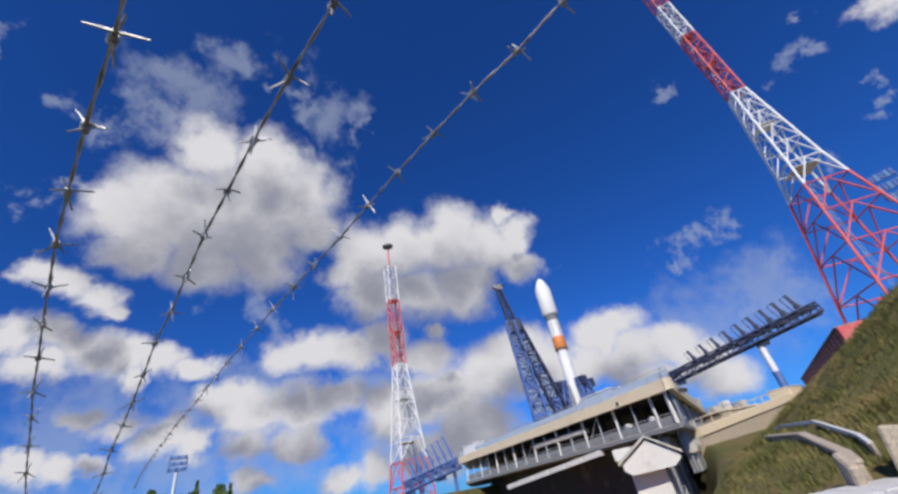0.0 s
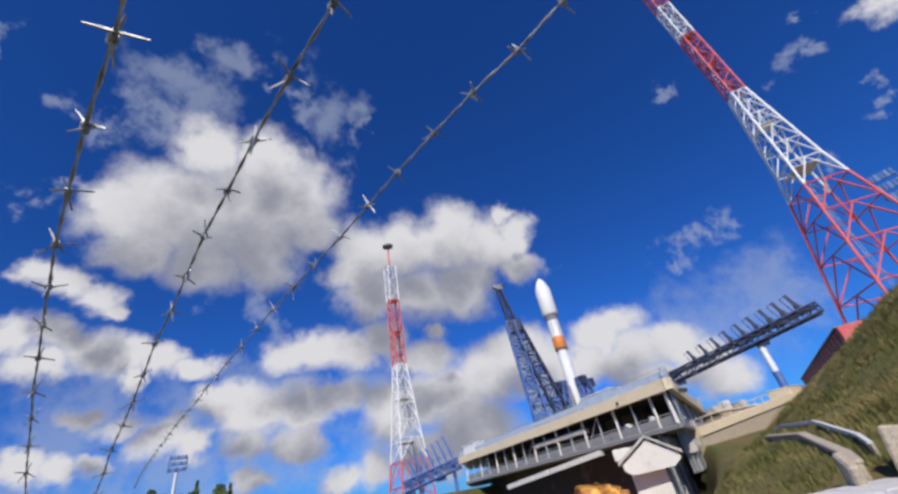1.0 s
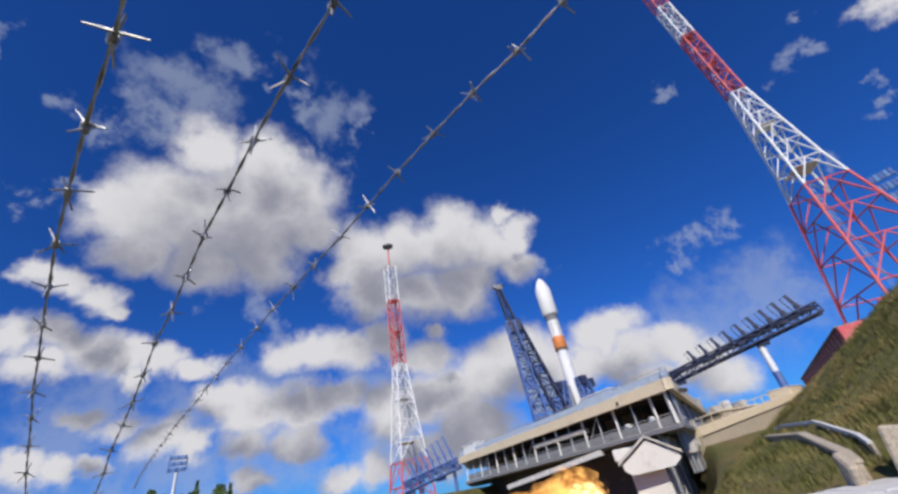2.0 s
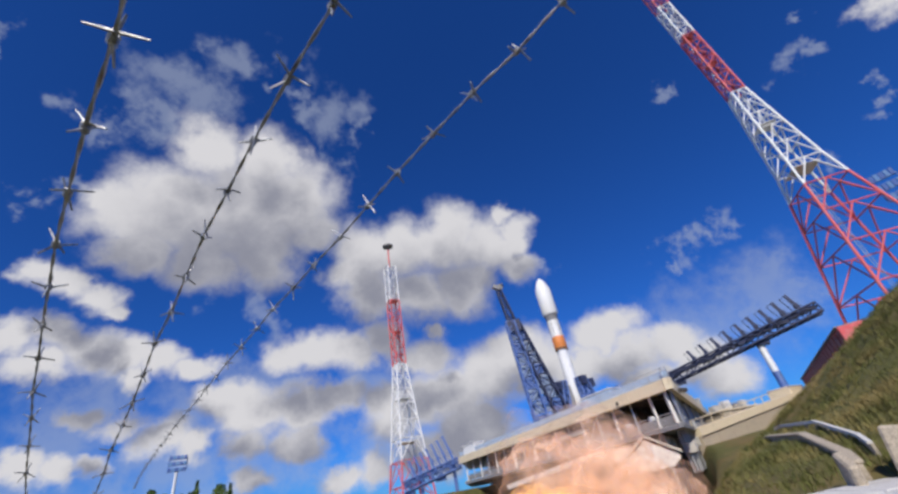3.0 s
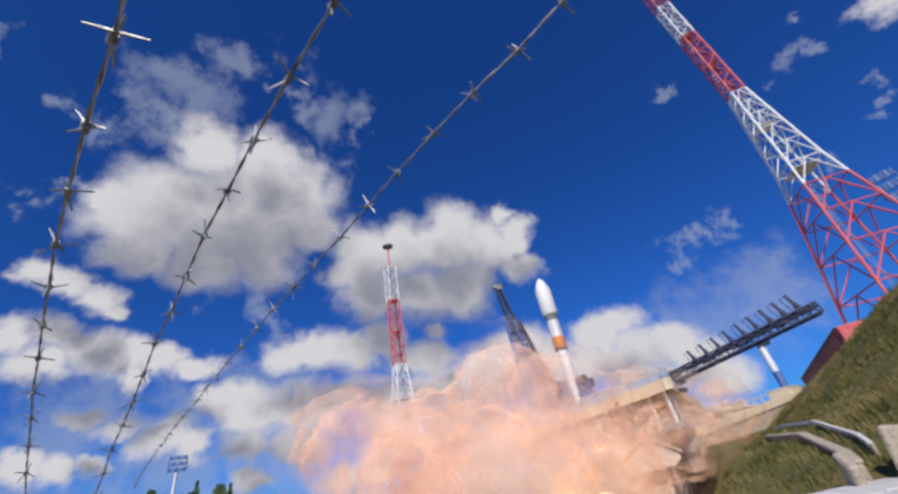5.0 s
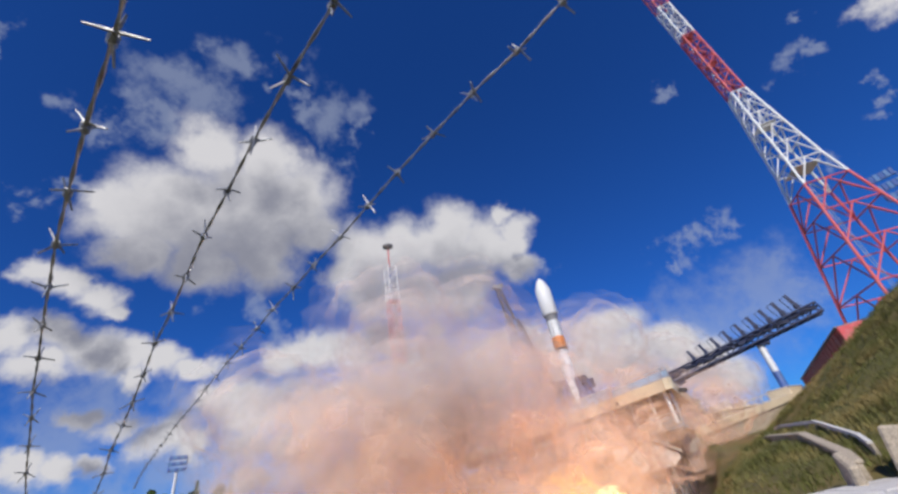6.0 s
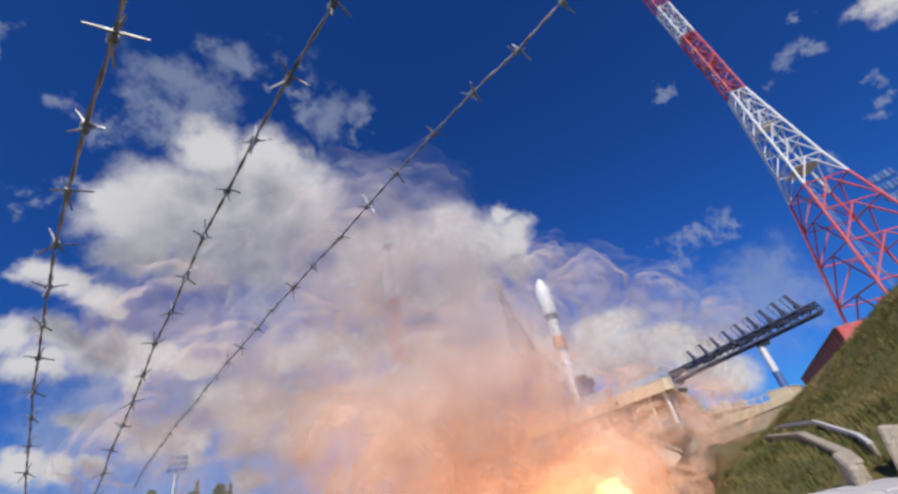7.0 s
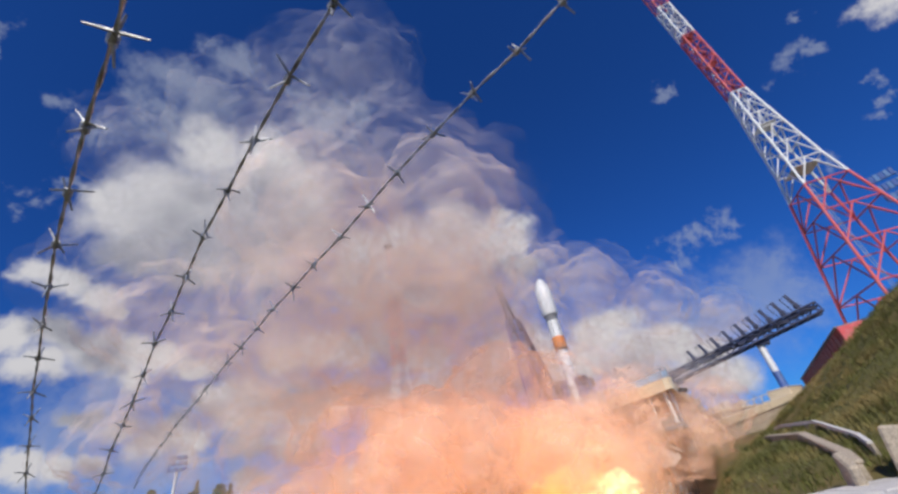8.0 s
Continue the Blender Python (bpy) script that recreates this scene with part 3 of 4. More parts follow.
mast(-22.6, 125.0, 40.3, 3.2, -1.75, (2.25, 4.9, 0.13), "tall red and white lattice mast with round crown", True)
mast(67.9, 63.1, 65.2, 3.0, -2.60, (1.95, 4.1, 0.19), "tall red and white lattice mast behind the grass bank", False)


# ---- the leaning service gantry beside the rocket ----
def gantry():
    gx, gy = 14.0, 98.5
    ga = thing("service_gantry", (gx, gy, DECK), "dark blue lattice service gantry leaning back from the rocket", "gantry")
    lo, hi = Vector((16.0, 98.5, DECK)), Vector((10.7, 98.5, 47.6))

    def ring(f, wx, wy):
        c = lerp(lo, hi, f)
        return [c + Vector((sx * wx, sy * wy, 0)) for sx, sy in ((-1, -1), (1, -1), (1, 1), (-1, 1))]

    # two lattice legs joined at the head
    for s in (-1, 1):
        rows = []
        for k in range(11):
            f = k / 10 * 0.74
            c = lerp(lo, hi, f) + Vector((s * (2.5 * (1 - f / 0.80) + 0.35), 0, 0))
            w = 1.55 - 0.65 * f
            rows.append([c + Vector((sx * w, sy * w, 0)) for sx, sy in ((-1, -1), (1, -1), (1, 1), (-1, 1))])
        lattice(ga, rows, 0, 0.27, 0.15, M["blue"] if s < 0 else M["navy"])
        for k in range(10):
            c0, c1 = rows[k][0], rows[k + 1][1]
            mid = (rows[k][0] + rows[k + 1][2]) / 2
            part("cable_tray", add_box(bmesh.new(), mid, (2.1 - 0.07 * k, 0.4, 2.7), 0, bevel=0.04), M["tray"] if (k + s) % 3 else M["blue"], ga)
    for k in range(13):
        f = 0.02 + 0.052 * k
        c = lerp(lo, hi, f)
        w = 2.5 * (1 - f / 0.80)
        part("cladding", add_box(bmesh.new(), c + Vector((0, 0.4, 0)), (2 * w + 0.4, 0.12, 1.55), 0, bevel=0.03), M["blue"] if k % 3 == 1 else M["tray"], ga)
    for f in (0.2, 0.4, 0.58):
        c = lerp(lo, hi, f)
        w = 2.5 * (1 - f / 0.80)
        bar("tie", c + Vector((-w, 0, 0)), c + Vector((w, 0, 0)), 0.16, M["blue"], ga)
    rows = [ring(0.72 + 0.045 * k, 0.95 - 0.07 * k, 0.95 - 0.07 * k) for k in range(7)]
    lattice(ga, rows, 0, 0.24, 0.14, M["navy"])
    c = lerp(lo, hi, 0.70)
    part("head_cabin", add_box(bmesh.new(), c, (3.2, 2.4, 3.0), 0, bevel=0.1), M["navy"], ga, "dark blue head cabin")
    c = lerp(lo, hi, 1.0)
    part("hook_head", add_box(bmesh.new(), c, (2.6, 1.4, 1.1), 0, Matrix.Rotation(0.5, 4, "Y"), 0.1), M["grey"], ga)
    part("sheave", add_lathe(bmesh.new(), [(0.2, 0), (0.75, 0.1), (0.75, 0.5), (0.2, 0.6)], 16, (c.x + 0.9, c.y, c.z + 0.2)), M["grey"], ga)


gantry()


def support_arm(x, y, an):
    """A blue support truss round the rocket's foot."""
    arm = thing("support_truss", (x, y, DECK), "blue steel support truss at the rocket's foot", "truss", "support trusses")
    c, s = math.cos(an), math.sin(an)
    rows = []
    for k in range(5):
        f = k / 4
        r = 4.5 - 2.2 * f
        w = 1.0 - 0.4 * f
        m = Vector((x - c * (4.5 - r), y - s * (4.5 - r), DECK + f * 12.6))
        rows.append([m + Vector((-s * a * w + c * b * w, c * a * w + s * b * w, 0)) for a, b in ((-1, -1), (1, -1), (1, 1), (-1, 1))])
    lattice(arm, rows, 0, 0.28, 0.18, M["blue"])
    top = rows[-1][0].lerp(rows[-1][2], 0.5)
    part("counterweight", add_box(bmesh.new(), (top.x + c * 1.0, top.y + s * 1.0, top.z - 1.0), (2.6, 1.6, 2.0), an, bevel=0.1), M["navy"], arm)
    part("plate", add_box(bmesh.new(), (x, y, DECK + 3.5), (1.4, 2.4, 7.0), an, bevel=0.1), M["blue"], arm)


for an in (-2.6, -1.2, 0.2, 1.9):
    support_arm(23.3 + 5.2 * math.cos(an), 104 + 5.2 * math.sin(an), an)
deck_box(25.0, 98.0, (5.0, 3.0, 6.5), 0.3, M["navy"], "dark navy service cabin below the rocket")


# ---- lowered service booms with upright brackets ----
def boom(lo, hi, base, brackets, width, material, label, tall=1.0):
    bo = thing("service_boom", base, label, "boom", "lowered service booms")
    lo, hi = Vector(lo), Vector(hi)
    t = (hi - lo).normalized()
    side = t.cross(Vector((0, 0, 1))).normalized()
    up = side.cross(t)
    n = 12
    rows = []
    for k in range(n + 1):
        c = lerp(lo, hi, k / n)
        rows.append([c + side * a * width + up * b * width * 0.62 for a, b in ((-1, -1), (1, -1), (1, 1), (-1, 1))])
    lattice(bo, rows, 0, 0.20, 0.12, material, leg="chord")
    for k in range(n):
        c = lerp(lo, hi, (k + 0.5) / n) + up * width * 0.2
        tilt = Matrix.Rotation(-math.asin(t.z), 4, "Y")
        part("walkway", add_box(bmesh.new(), c, ((hi - lo).length / n * 0.96, width * 1.5, 0.25 + 0.5 * (k % 3 == 0)), math.atan2(t.y, t.x), tilt, 0.02), material, bo)
    for k in range(brackets):
        f = 0.22 + 0.70 * k / (brackets - 1)
        c = lerp(lo, hi, f) + up * width * 0.6
        h = (2.3 + 1.3 * k / brackets) * tall
        tip = c + up * h - t * 0.12 * h
        bar("bracket", c + side * 0.4, tip + side * 0.4, 0.27, material, bo, True)
        bar("bracket", c - side * 0.9 - t * 0.8, tip - side * 0.9 - t * 0.9, 0.06, material, bo, True)
        bar("bracket_tie", tip + side * 0.5, tip - side * 1.0 - t * 0.9, 0.05, material, bo)
        bar("bracket_stay", c + t * 0.9, lerp(c, tip, 0.75), 0.06, material, bo)
        part("bracket_pad", add_box(bmesh.new(), lerp(c, tip, 0.3), (0.7, 1.5, 0.8), math.atan2(t.y, t.x), bevel=0.05), material, bo)
    for f in (0.05, 0.62):
        c = lerp(lo, hi, f) - up * width * 0.9
        part("underslung_box", add_box(bmesh.new(), c, (2.2, width * 1.4, 0.8), math.atan2(t.y, t.x), bevel=0.05), material, bo)
    return bo


BOOM = boom((39.3, 89.0, 15.3), (64.2, 75.0, 20.2), (39.3, 89.0, DECK), 9, 1.45, M["navy"], "long dark navy service boom with upright brackets")
bar("boom_foot", (39.3, 89.0, DECK), (39.3, 89.0, 15.2), 0.8, M["navy"], BOOM, True)
foot = lerp((39.3, 89.0, 15.4), (64.2, 75.0, 20.4), 0.61)
bar("prop", (foot.x, foot.y, 11.8), (foot.x, foot.y, foot.z - 1.2), 0.6, M["white"], BOOM, False, "white upper half of the prop")
bar("prop", (foot.x, foot.y, 2.0), (foot.x, foot.y, 11.8), 0.68, M["blue"], BOOM, False, "blue lower half of the prop")
boom((-21.0, 108.0, 6.3), (-7.5, 108.0, 9.2), (-12.0, 108.0, 3.5), 7, 1.7, M["blue"], "dark blue service boom beside the platform", 1.7)
for x in (-17.0, -9.0):
    bar("boom_leg", (x, 108.0, 3.0), (x, 108.0, 10.0), 0.4, M["blue"], bpy.data.objects["service_boom.001"], True)


# ---- the cream retaining wall and what stands on it ----
def retaining_wall():
    w = thing("retaining_wall", (36, 66, height(36, 66)), "cream concrete retaining wall running up to the bank", "wall")
    p, q = Vector((26.6, 59.8)), Vector((51.5, 75.4))
    t = (q - p).normalized()
    side = Vector((-t.y, t.x))

    def slab(k, z0, z1, zb, thick):
        """A block whose top follows the slope."""
        bm = bmesh.new()
        a, b = p.lerp(q, (k + 0.004) / 8), p.lerp(q, (k + 0.996) / 8)
        ring = [a - side * thick, b - side * thick, b + side * thick, a + side * thick]
        hi = [z0 + (z1 - z0) * k / 8, z0 + (z1 - z0) * (k + 1) / 8]
        top = [bm.verts.new((*v, h)) for v, h in zip(ring, (hi[0], hi[1], hi[1], hi[0]))]
        low = [bm.verts.new((*v, zb if zb < 0 else h - zb)) for v, h in zip(ring, (hi[0], hi[1], hi[1], hi[0]))]
        bm.faces.new(top)
        bm.faces.new(low[::-1])
        for n in range(4):
            bm.faces.new((low[n], low[(n + 1) % 4], top[(n + 1) % 4], top[n]))
        return bm

    for k in range(8):
        part("wall_block", slab(k, 3.3, 6.5, -8.0, 0.6), M["tan"], w, "tan concrete wall block")
        part("coping", slab(k, 4.3, 7.5, 0.95, 0.8), M["cream"], w)
    prev = None
    for k in range(13):
        m = p.lerp(q, k / 12)
        z = 4.0 + 3.2 * k / 12
        bar("rail_post", (m.x, m.y, z), (m.x, m.y, z + 1.3), 0.06, M["cream"], w)
        if prev is not None:
            bar("hand_rail", prev, (m.x, m.y, z + 1.3), 0.05, M["cream"], w)
        prev = (m.x, m.y, z + 1.3)


retaining_wall()


def crate(x, y, z, s, turn, material, label):
    ob = thing("equipment_crate", (x, y, z), label, "crate", "equipment by the wall")
    part("body", add_box(bmesh.new(), (x, y, z + s[2] / 2), s, turn, bevel=0.06), material, ob)
    part("lid", add_box(bmesh.new(), (x, y, z + s[2] + 0.06), (s[0] + 0.2, s[1] + 0.2, 0.12), turn, bevel=0.02), M["pale"], ob)


crate(40.0, 88.0, DECK, (5.0, 3.0, 1.6), 0.6, M["concrete"], "low grey equipment housing on the deck")
crate(36.0, 80.5, DECK, (3.4, 2.4, 1.5), 0.6, M["pale"], "pale equipment housing on the deck")
crate(33.2, 74.0, DECK, (2.0, 2.0, 1.1), 0.9, M["grey"], "grey equipment housing on the deck")
crate(52.5, 78.0, 6.6, (5.0, 3.5, 1.9), 0.6, M["cream"], "cream concrete block under the boom's prop")


def annex(x, y, top):
    an = thing("service_annex", (x, y, height(x, y)), "low cream concrete annex with rooftop equipment beside the platform", "annex")
    low = height(x, y) - 0.5
    part("body", add_box(bmesh.new(), (x, y, (low + top) / 2), (7.2, 5.0, top - low), 0.25, bevel=0.06), M["tan"], an)
    part("roof", add_box(bmesh.new(), (x, y, top + 0.12), (7.8, 5.6, 0.24), 0.25, bevel=0.04), M["cream"], an, "cream concrete roof slab")
    for dx, dy, size, mt in ((-2.4, -0.6, (1.7, 1.4, 1.0), "concrete"), (-0.5, -0.9, (1.3, 1.2, 1.5), "pale"), (1.3, -0.5, (1.8, 1.3, 0.8), "grey"), (2.8, -0.2, (0.8, 1.0, 1.2), "pale")):
        part("roof_unit", add_box(bmesh.new(), (x + dx, y + dy, top + 0.24 + size[2] / 2), size, 0.25, bevel=0.05), M[mt], an)
    for k in range(9):
        px, py = x - 3.4 + 0.85 * k, y - 2.6 + 0.2 * k
        bar("rail_post", (px, py, top + 0.2), (px, py, top + 1.2), 0.05, M["steel"], an)
        if k:
            bar("hand_rail", (px - 0.85, py - 0.2, top + 1.2), (px, py, top + 1.2), 0.04, M["steel"], an)


annex(43.8, 82.0, 7.0)


# ---- the red shed on the bank ----
def red_shed():
    sh = thing("red_shed", (46, 60, height(46, 60)), "long red corrugated metal shed behind the bank, its wall coloured as in shade", "shed")
    p, q = Vector((57.0, 79.0)), Vector((35.6, 41.0))
    t = (q - p).normalized()
    side = Vector((-t.y, t.x))
    for k in range(40):
        a, b = p.lerp(q, k / 40), p.lerp(q, (k + 0.96) / 40)
        z = 9.5
        m = (a + b) / 2
        # shade of the long wall is in its colour; the end wall keeps the plain red
        part("wall_rib", add_box(bmesh.new(), (m.x, m.y, z / 2), ((b - a).length, 0.18 + 0.1 * (k % 2), z), math.atan2(t.y, t.x), bevel=0.02), M["shaded_red"], sh)
    for k in range(7):
        a, b = p.lerp(q, k / 7), p.lerp(q, (k + 1) / 7)
        m = (a + b) / 2 + side * 1.6
        part("roof_sheet", add_box(bmesh.new(), (m.x, m.y, 9.6), ((b - a).length, 3.8, 0.15), math.atan2(t.y, t.x), bevel=0.02), M["grey"], sh)
    m = q + side * 1.6
    part("end_wall", add_box(bmesh.new(), (m.x, m.y, 4.8), (0.2, 3.4, 9.5), math.atan2(t.y, t.x), bevel=0.03), M["red"], sh, "red end wall")


red_shed()


# ---- steps and parapets on the bank ----
def steps_and_parapets():
    st = thing("stair_parapet", (11.5, 17, height(11.5, 17)), "weathered concrete stair parapet with a steel hand rail", "parapet")
    path = [Vector(v) for v in ((13.0, 22.5, 1.62), (11.8, 20.0, 1.66), (11.15, 17.0, 1.52), (9.3, 13.0, 0.92), (8.7, 12.0, 0.72))]
    for a, b in zip(path, path[1:]):
        t = (b - a)
        ang = math.atan2(t.y, t.x)
        tilt = Matrix.Rotation(-math.atan2(t.z, math.hypot(t.x, t.y)), 4, "Y")
        m = (a + b) / 2
        part("parapet", add_box(bmesh.new(), (m.x, m.y, m.z - 0.62), (t.length, 0.20, 1.1), ang, tilt, 0.03), M["tan"], st)
        part("coping", add_box(bmesh.new(), (m.x, m.y, m.z - 0.02), (t.length + 0.02, 0.30, 0.10), ang, tilt, 0.03), M["tan"], st)
    side = Vector((1.05, 0.6, 0.28))
    prev = None
    for k in range(17):
        f = k / 16 * (len(path) - 1)
        i = min(int(f), len(path) - 2)
        c = lerp(path[i], path[i + 1], f - i) + side
        bar("baluster", (c.x, c.y, c.z - 0.95), (c.x, c.y, c.z), 0.045, M["tan"], st, True)
        if prev is not None:
            bar("hand_rail", prev, c, 0.055, M["pale"], st, True)
        prev = c
    flight = thing("concrete_stair", (12.0, 17, height(12, 17)), "worn concrete steps climbing between the parapets", "stair")
    n = 30
    for k in range(n):
        f = k / (n - 1) * (len(path) - 1)
        i = min(int(f), len(path) - 2)
        c = lerp(path[i], path[i + 1], f - i) + side * 0.5
        t = path[i + 1] - path[i]
        part("tread", add_box(bmesh.new(), (c.x, c.y, c.z - 1.35), (0.42, 1.5, 0.5), math.atan2(t.y, t.x), bevel=0.02), M["concrete"], flight)


steps_and_parapets()


def concrete_block(x, y, z, s, turn, lean):
    bm = bmesh.new()
    add_box(bm, (x, y, z), s, turn, Matrix.Rotation(lean, 4, "X"), 0.05)
    ob = solid("concrete_block", bm, M["tan"])
    tagged(ob, "upright weathered concrete block beside the steps", "block", "blocks by the steps")


concrete_block(9.25, 11.1, 0.78, (0.3, 0.65, 1.1), 0.9, 0.15)
concrete_block(7.95, 11.3, 0.52, (0.22, 0.85, 0.75), -0.42, 0.35)


# ---- the pale apron by the camera ----
def apron():
    ap = thing("apron", (7.0, 8.0, 0.2), "pale sunlit concrete apron slabs", "paving", kind="structure")
    for i in range(3):
        for j in range(4):
            x, y = 5.0 + i * 1.5, 5.2 + j * 1.8
            part("slab", add_box(bmesh.new(), (x, y, -0.12 + 0.012 * ((i + j) % 3)), (1.47, 1.77, 0.9), 0, bevel=0.02), M["pale"], ap)


apron()


# ---- long grass on the bank ----
def bank_grass():
    rng = random.Random(11)
    verts, faces = [], []
    for k in range(26000):
        y = 8.5 + 36 * rng.random() ** 1.3
        x = rng.uniform(5.5, 27.5)
        if x < 9.2 and y < 12.6 or math.hypot((x + 5) / 21, (y - 48) / 36) < 1.0:
            continue
        z = height(x, y)
        patch = noise.noise((x * 0.35, y * 0.35, 3.0))
        tall = (0.14 + 0.34 * max(0.0, patch + 0.25)) * rng.uniform(0.5, 1.3) * (0.75 if x < 12 else 1.0)
        for b in range(5):
            an, lean = rng.uniform(0, 6.283), rng.uniform(0.2, 1.4)
            w = 0.010 + 0.018 * rng.random()
            c, s = math.cos(an), math.sin(an)
            ox, oy = x + rng.uniform(-0.2, 0.2), y + rng.uniform(-0.2, 0.2)
            i = len(verts)
            verts += [(ox - s * w, oy + c * w, z - 0.05), (ox + s * w, oy - c * w, z - 0.05), (ox + c * lean * tall, oy + s * lean * tall, z + tall)]
            faces.append((i, i + 1, i + 2))
    me = bpy.data.meshes.new("bank_grass")
    me.from_pydata(verts, [], faces)
    me.materials.append(M["blade"])
    tagged(new("bank_grass", me), "long green and straw-coloured grass on the bank", "grass", kind="stuff")


bank_grass()


# ---- barbed wire along the fence over the camera ----
def barbed_wire(p, d, bow, length, gauge, seed):
    """A two-strand wire with four-pointed barbs every 10 cm; p: a first barb, d: its way there, bow: how it bends down the slope."""
    rng = random.Random(seed)
    p, d, bow = Vector(p), Vector(d), Vector(bow)
    w = thing("barbed_wire", p - d * 0.6, "weathered galvanised barbed wire strand", "barbed wire", "fence strands")
    side = d.cross(Vector((0, 0, 1))).normalized()
    up = side.cross(d).normalized()
    kinks = [(rng.uniform(-0.003, 0.003) * gauge, rng.uniform(-0.003, 0.003) * gauge) for _ in range(120)]

    def axis(s):
        k = s / 0.1 + 20
        i = int(k)
        a, b = kinks[i % 120], kinks[(i + 1) % 120]
        f = smooth(k - i, 0, 1)
        return p + d * s + bow * s * s + side * (a[0] * (1 - f) + b[0] * f) + up * (a[1] * (1 - f) + b[1] * f)

    for strand in range(2):
        bm = bmesh.new()
        rows = []
        s = -0.6
        while s < length:
            c = axis(s)
            ph = s * 75 + strand * math.pi
            c = c + side * (0.00125 * gauge * math.cos(ph)) + up * (0.00125 * gauge * math.sin(ph))
            rows.append([bm.verts.new(c + side * (0.00135 * gauge * math.cos(k * math.pi / 2.5)) + up * (0.00135 * gauge * math.sin(k * math.pi / 2.5))) for k in range(5)])
            s += 0.012
        for a, b in zip(rows, rows[1:]):
            for k in range(5):
                bm.faces.new((a[k], a[(k + 1) % 5], b[(k + 1) % 5], b[k]))
        bm.faces.new(rows[0])
        bm.faces.new(rows[-1][::-1])
        part("strand", bm, M["wire"], w, smooth=True)
    for j in range(-5, int(length * 10)):
        c = axis(j * 0.1)
        bm = bmesh.new()
        an = rng.uniform(0, math.pi)
        for turn in range(3):
            o = c + d * (0.0035 * (turn - 1))
            ring = [o + (side * math.cos(a) + up * math.sin(a)) * 0.0042 * gauge + d * (0.0018 * a / 3.14) for a in [i * math.pi / 3 for i in range(7)]]
            for u, v in zip(ring, ring[1:]):
                add_tube(bm, u, v, 0.0015 * gauge, n=5)
        for k in range(4):
            aa = an + k * math.pi / 2 + rng.uniform(-0.35, 0.35)
            out = (side * math.cos(aa) + up * math.sin(aa) + d * rng.uniform(-0.7, 0.7)).normalized()
            a0 = c + d * (0.004 if k % 2 else -0.004)
            add_tube(bm, a0, a0 + out * rng.uniform(0.018, 0.030) * gauge, 0.0020 * gauge, 0.0012 * gauge, n=5)
        part("barb", bm, M["wire"], w)


barbed_wire((-0.1828, 0.1215, 1.7803), (-0.7469, 0.6151, 0.1063), (0.034, 0.0701, -0.2002), 3.2, 0.68, 3)
barbed_wire((-0.0681, 0.2006, 1.9388), (-0.7283, 0.6639, -0.0289), (-0.0406, 0.0738, -0.1329), 3.4, 0.88, 5)
barbed_wire((0.2512, 0.3491, 2.1259), (-0.7378, 0.5733, -0.098), (-0.1795, 0.2582, 0.0464), 3.8, 1.1, 8)


def fence_post(foot, head, tip):
    po = thing("fence_post", foot, "grey steel fence post with a slanting arm for the wires", "fence post", "fence posts")
    bar("post", foot, head, 0.02, M["steel"], po, True)
    bar("arm", head, tip, 0.014, M["steel"], po, True)


fence_post((0.20, -0.30, 0), (0.20, -0.30, 1.52), (0.66, 0.13, 2.26))
fence_post((-2.15, 2.75, -0.3), (-2.15, 2.75, 0.0), (-3.1, 3.4, 0.33))


def floodlight(x, y, base, top, w, h, face, label):
    fl = thing("floodlight_mast", (x, y, base), label, "floodlight", "floodlights")
    bar("pole", (x, y, base), (x, y, top - h), 0.30, M["white"], fl)
    c, s = math.cos(face), math.sin(face)
    for j in range(3):
        z = top - h + j * h / 2
        bar("cross_bar", (x - c * w / 2, y - s * w / 2, z), (x + c * w / 2, y + s * w / 2, z), 0.12, M["blue"], fl)
        for k in range(5):
            f = (k - 2) / 5 * w
            part("lamp", add_box(bmesh.new(), (x + c * f + s * 0.3, y + s * f - c * 0.3, z + 0.2), (w / 6, 0.35, h / 3), face, bevel=0.05), M["lampglass"] if (j + k) % 2 else M["blue"], fl)
    for f in (-0.5, 0.5):
        bar("frame_bar", (x + c * f * w, y + s * f * w, top - h), (x + c * f * w, y + s * f * w, top), 0.1, M["blue"], fl)


floodlight(-65.3, 90.0, 3.2, 18.9, 3.3, 2.3, 0.5, "blue floodlight panel on a white pole over trees")
floodlight(77.0, 61.0, 3.0, 36.6, 3.4, 4.2, -0.8, "dark blue floodlight panel on a white pole")


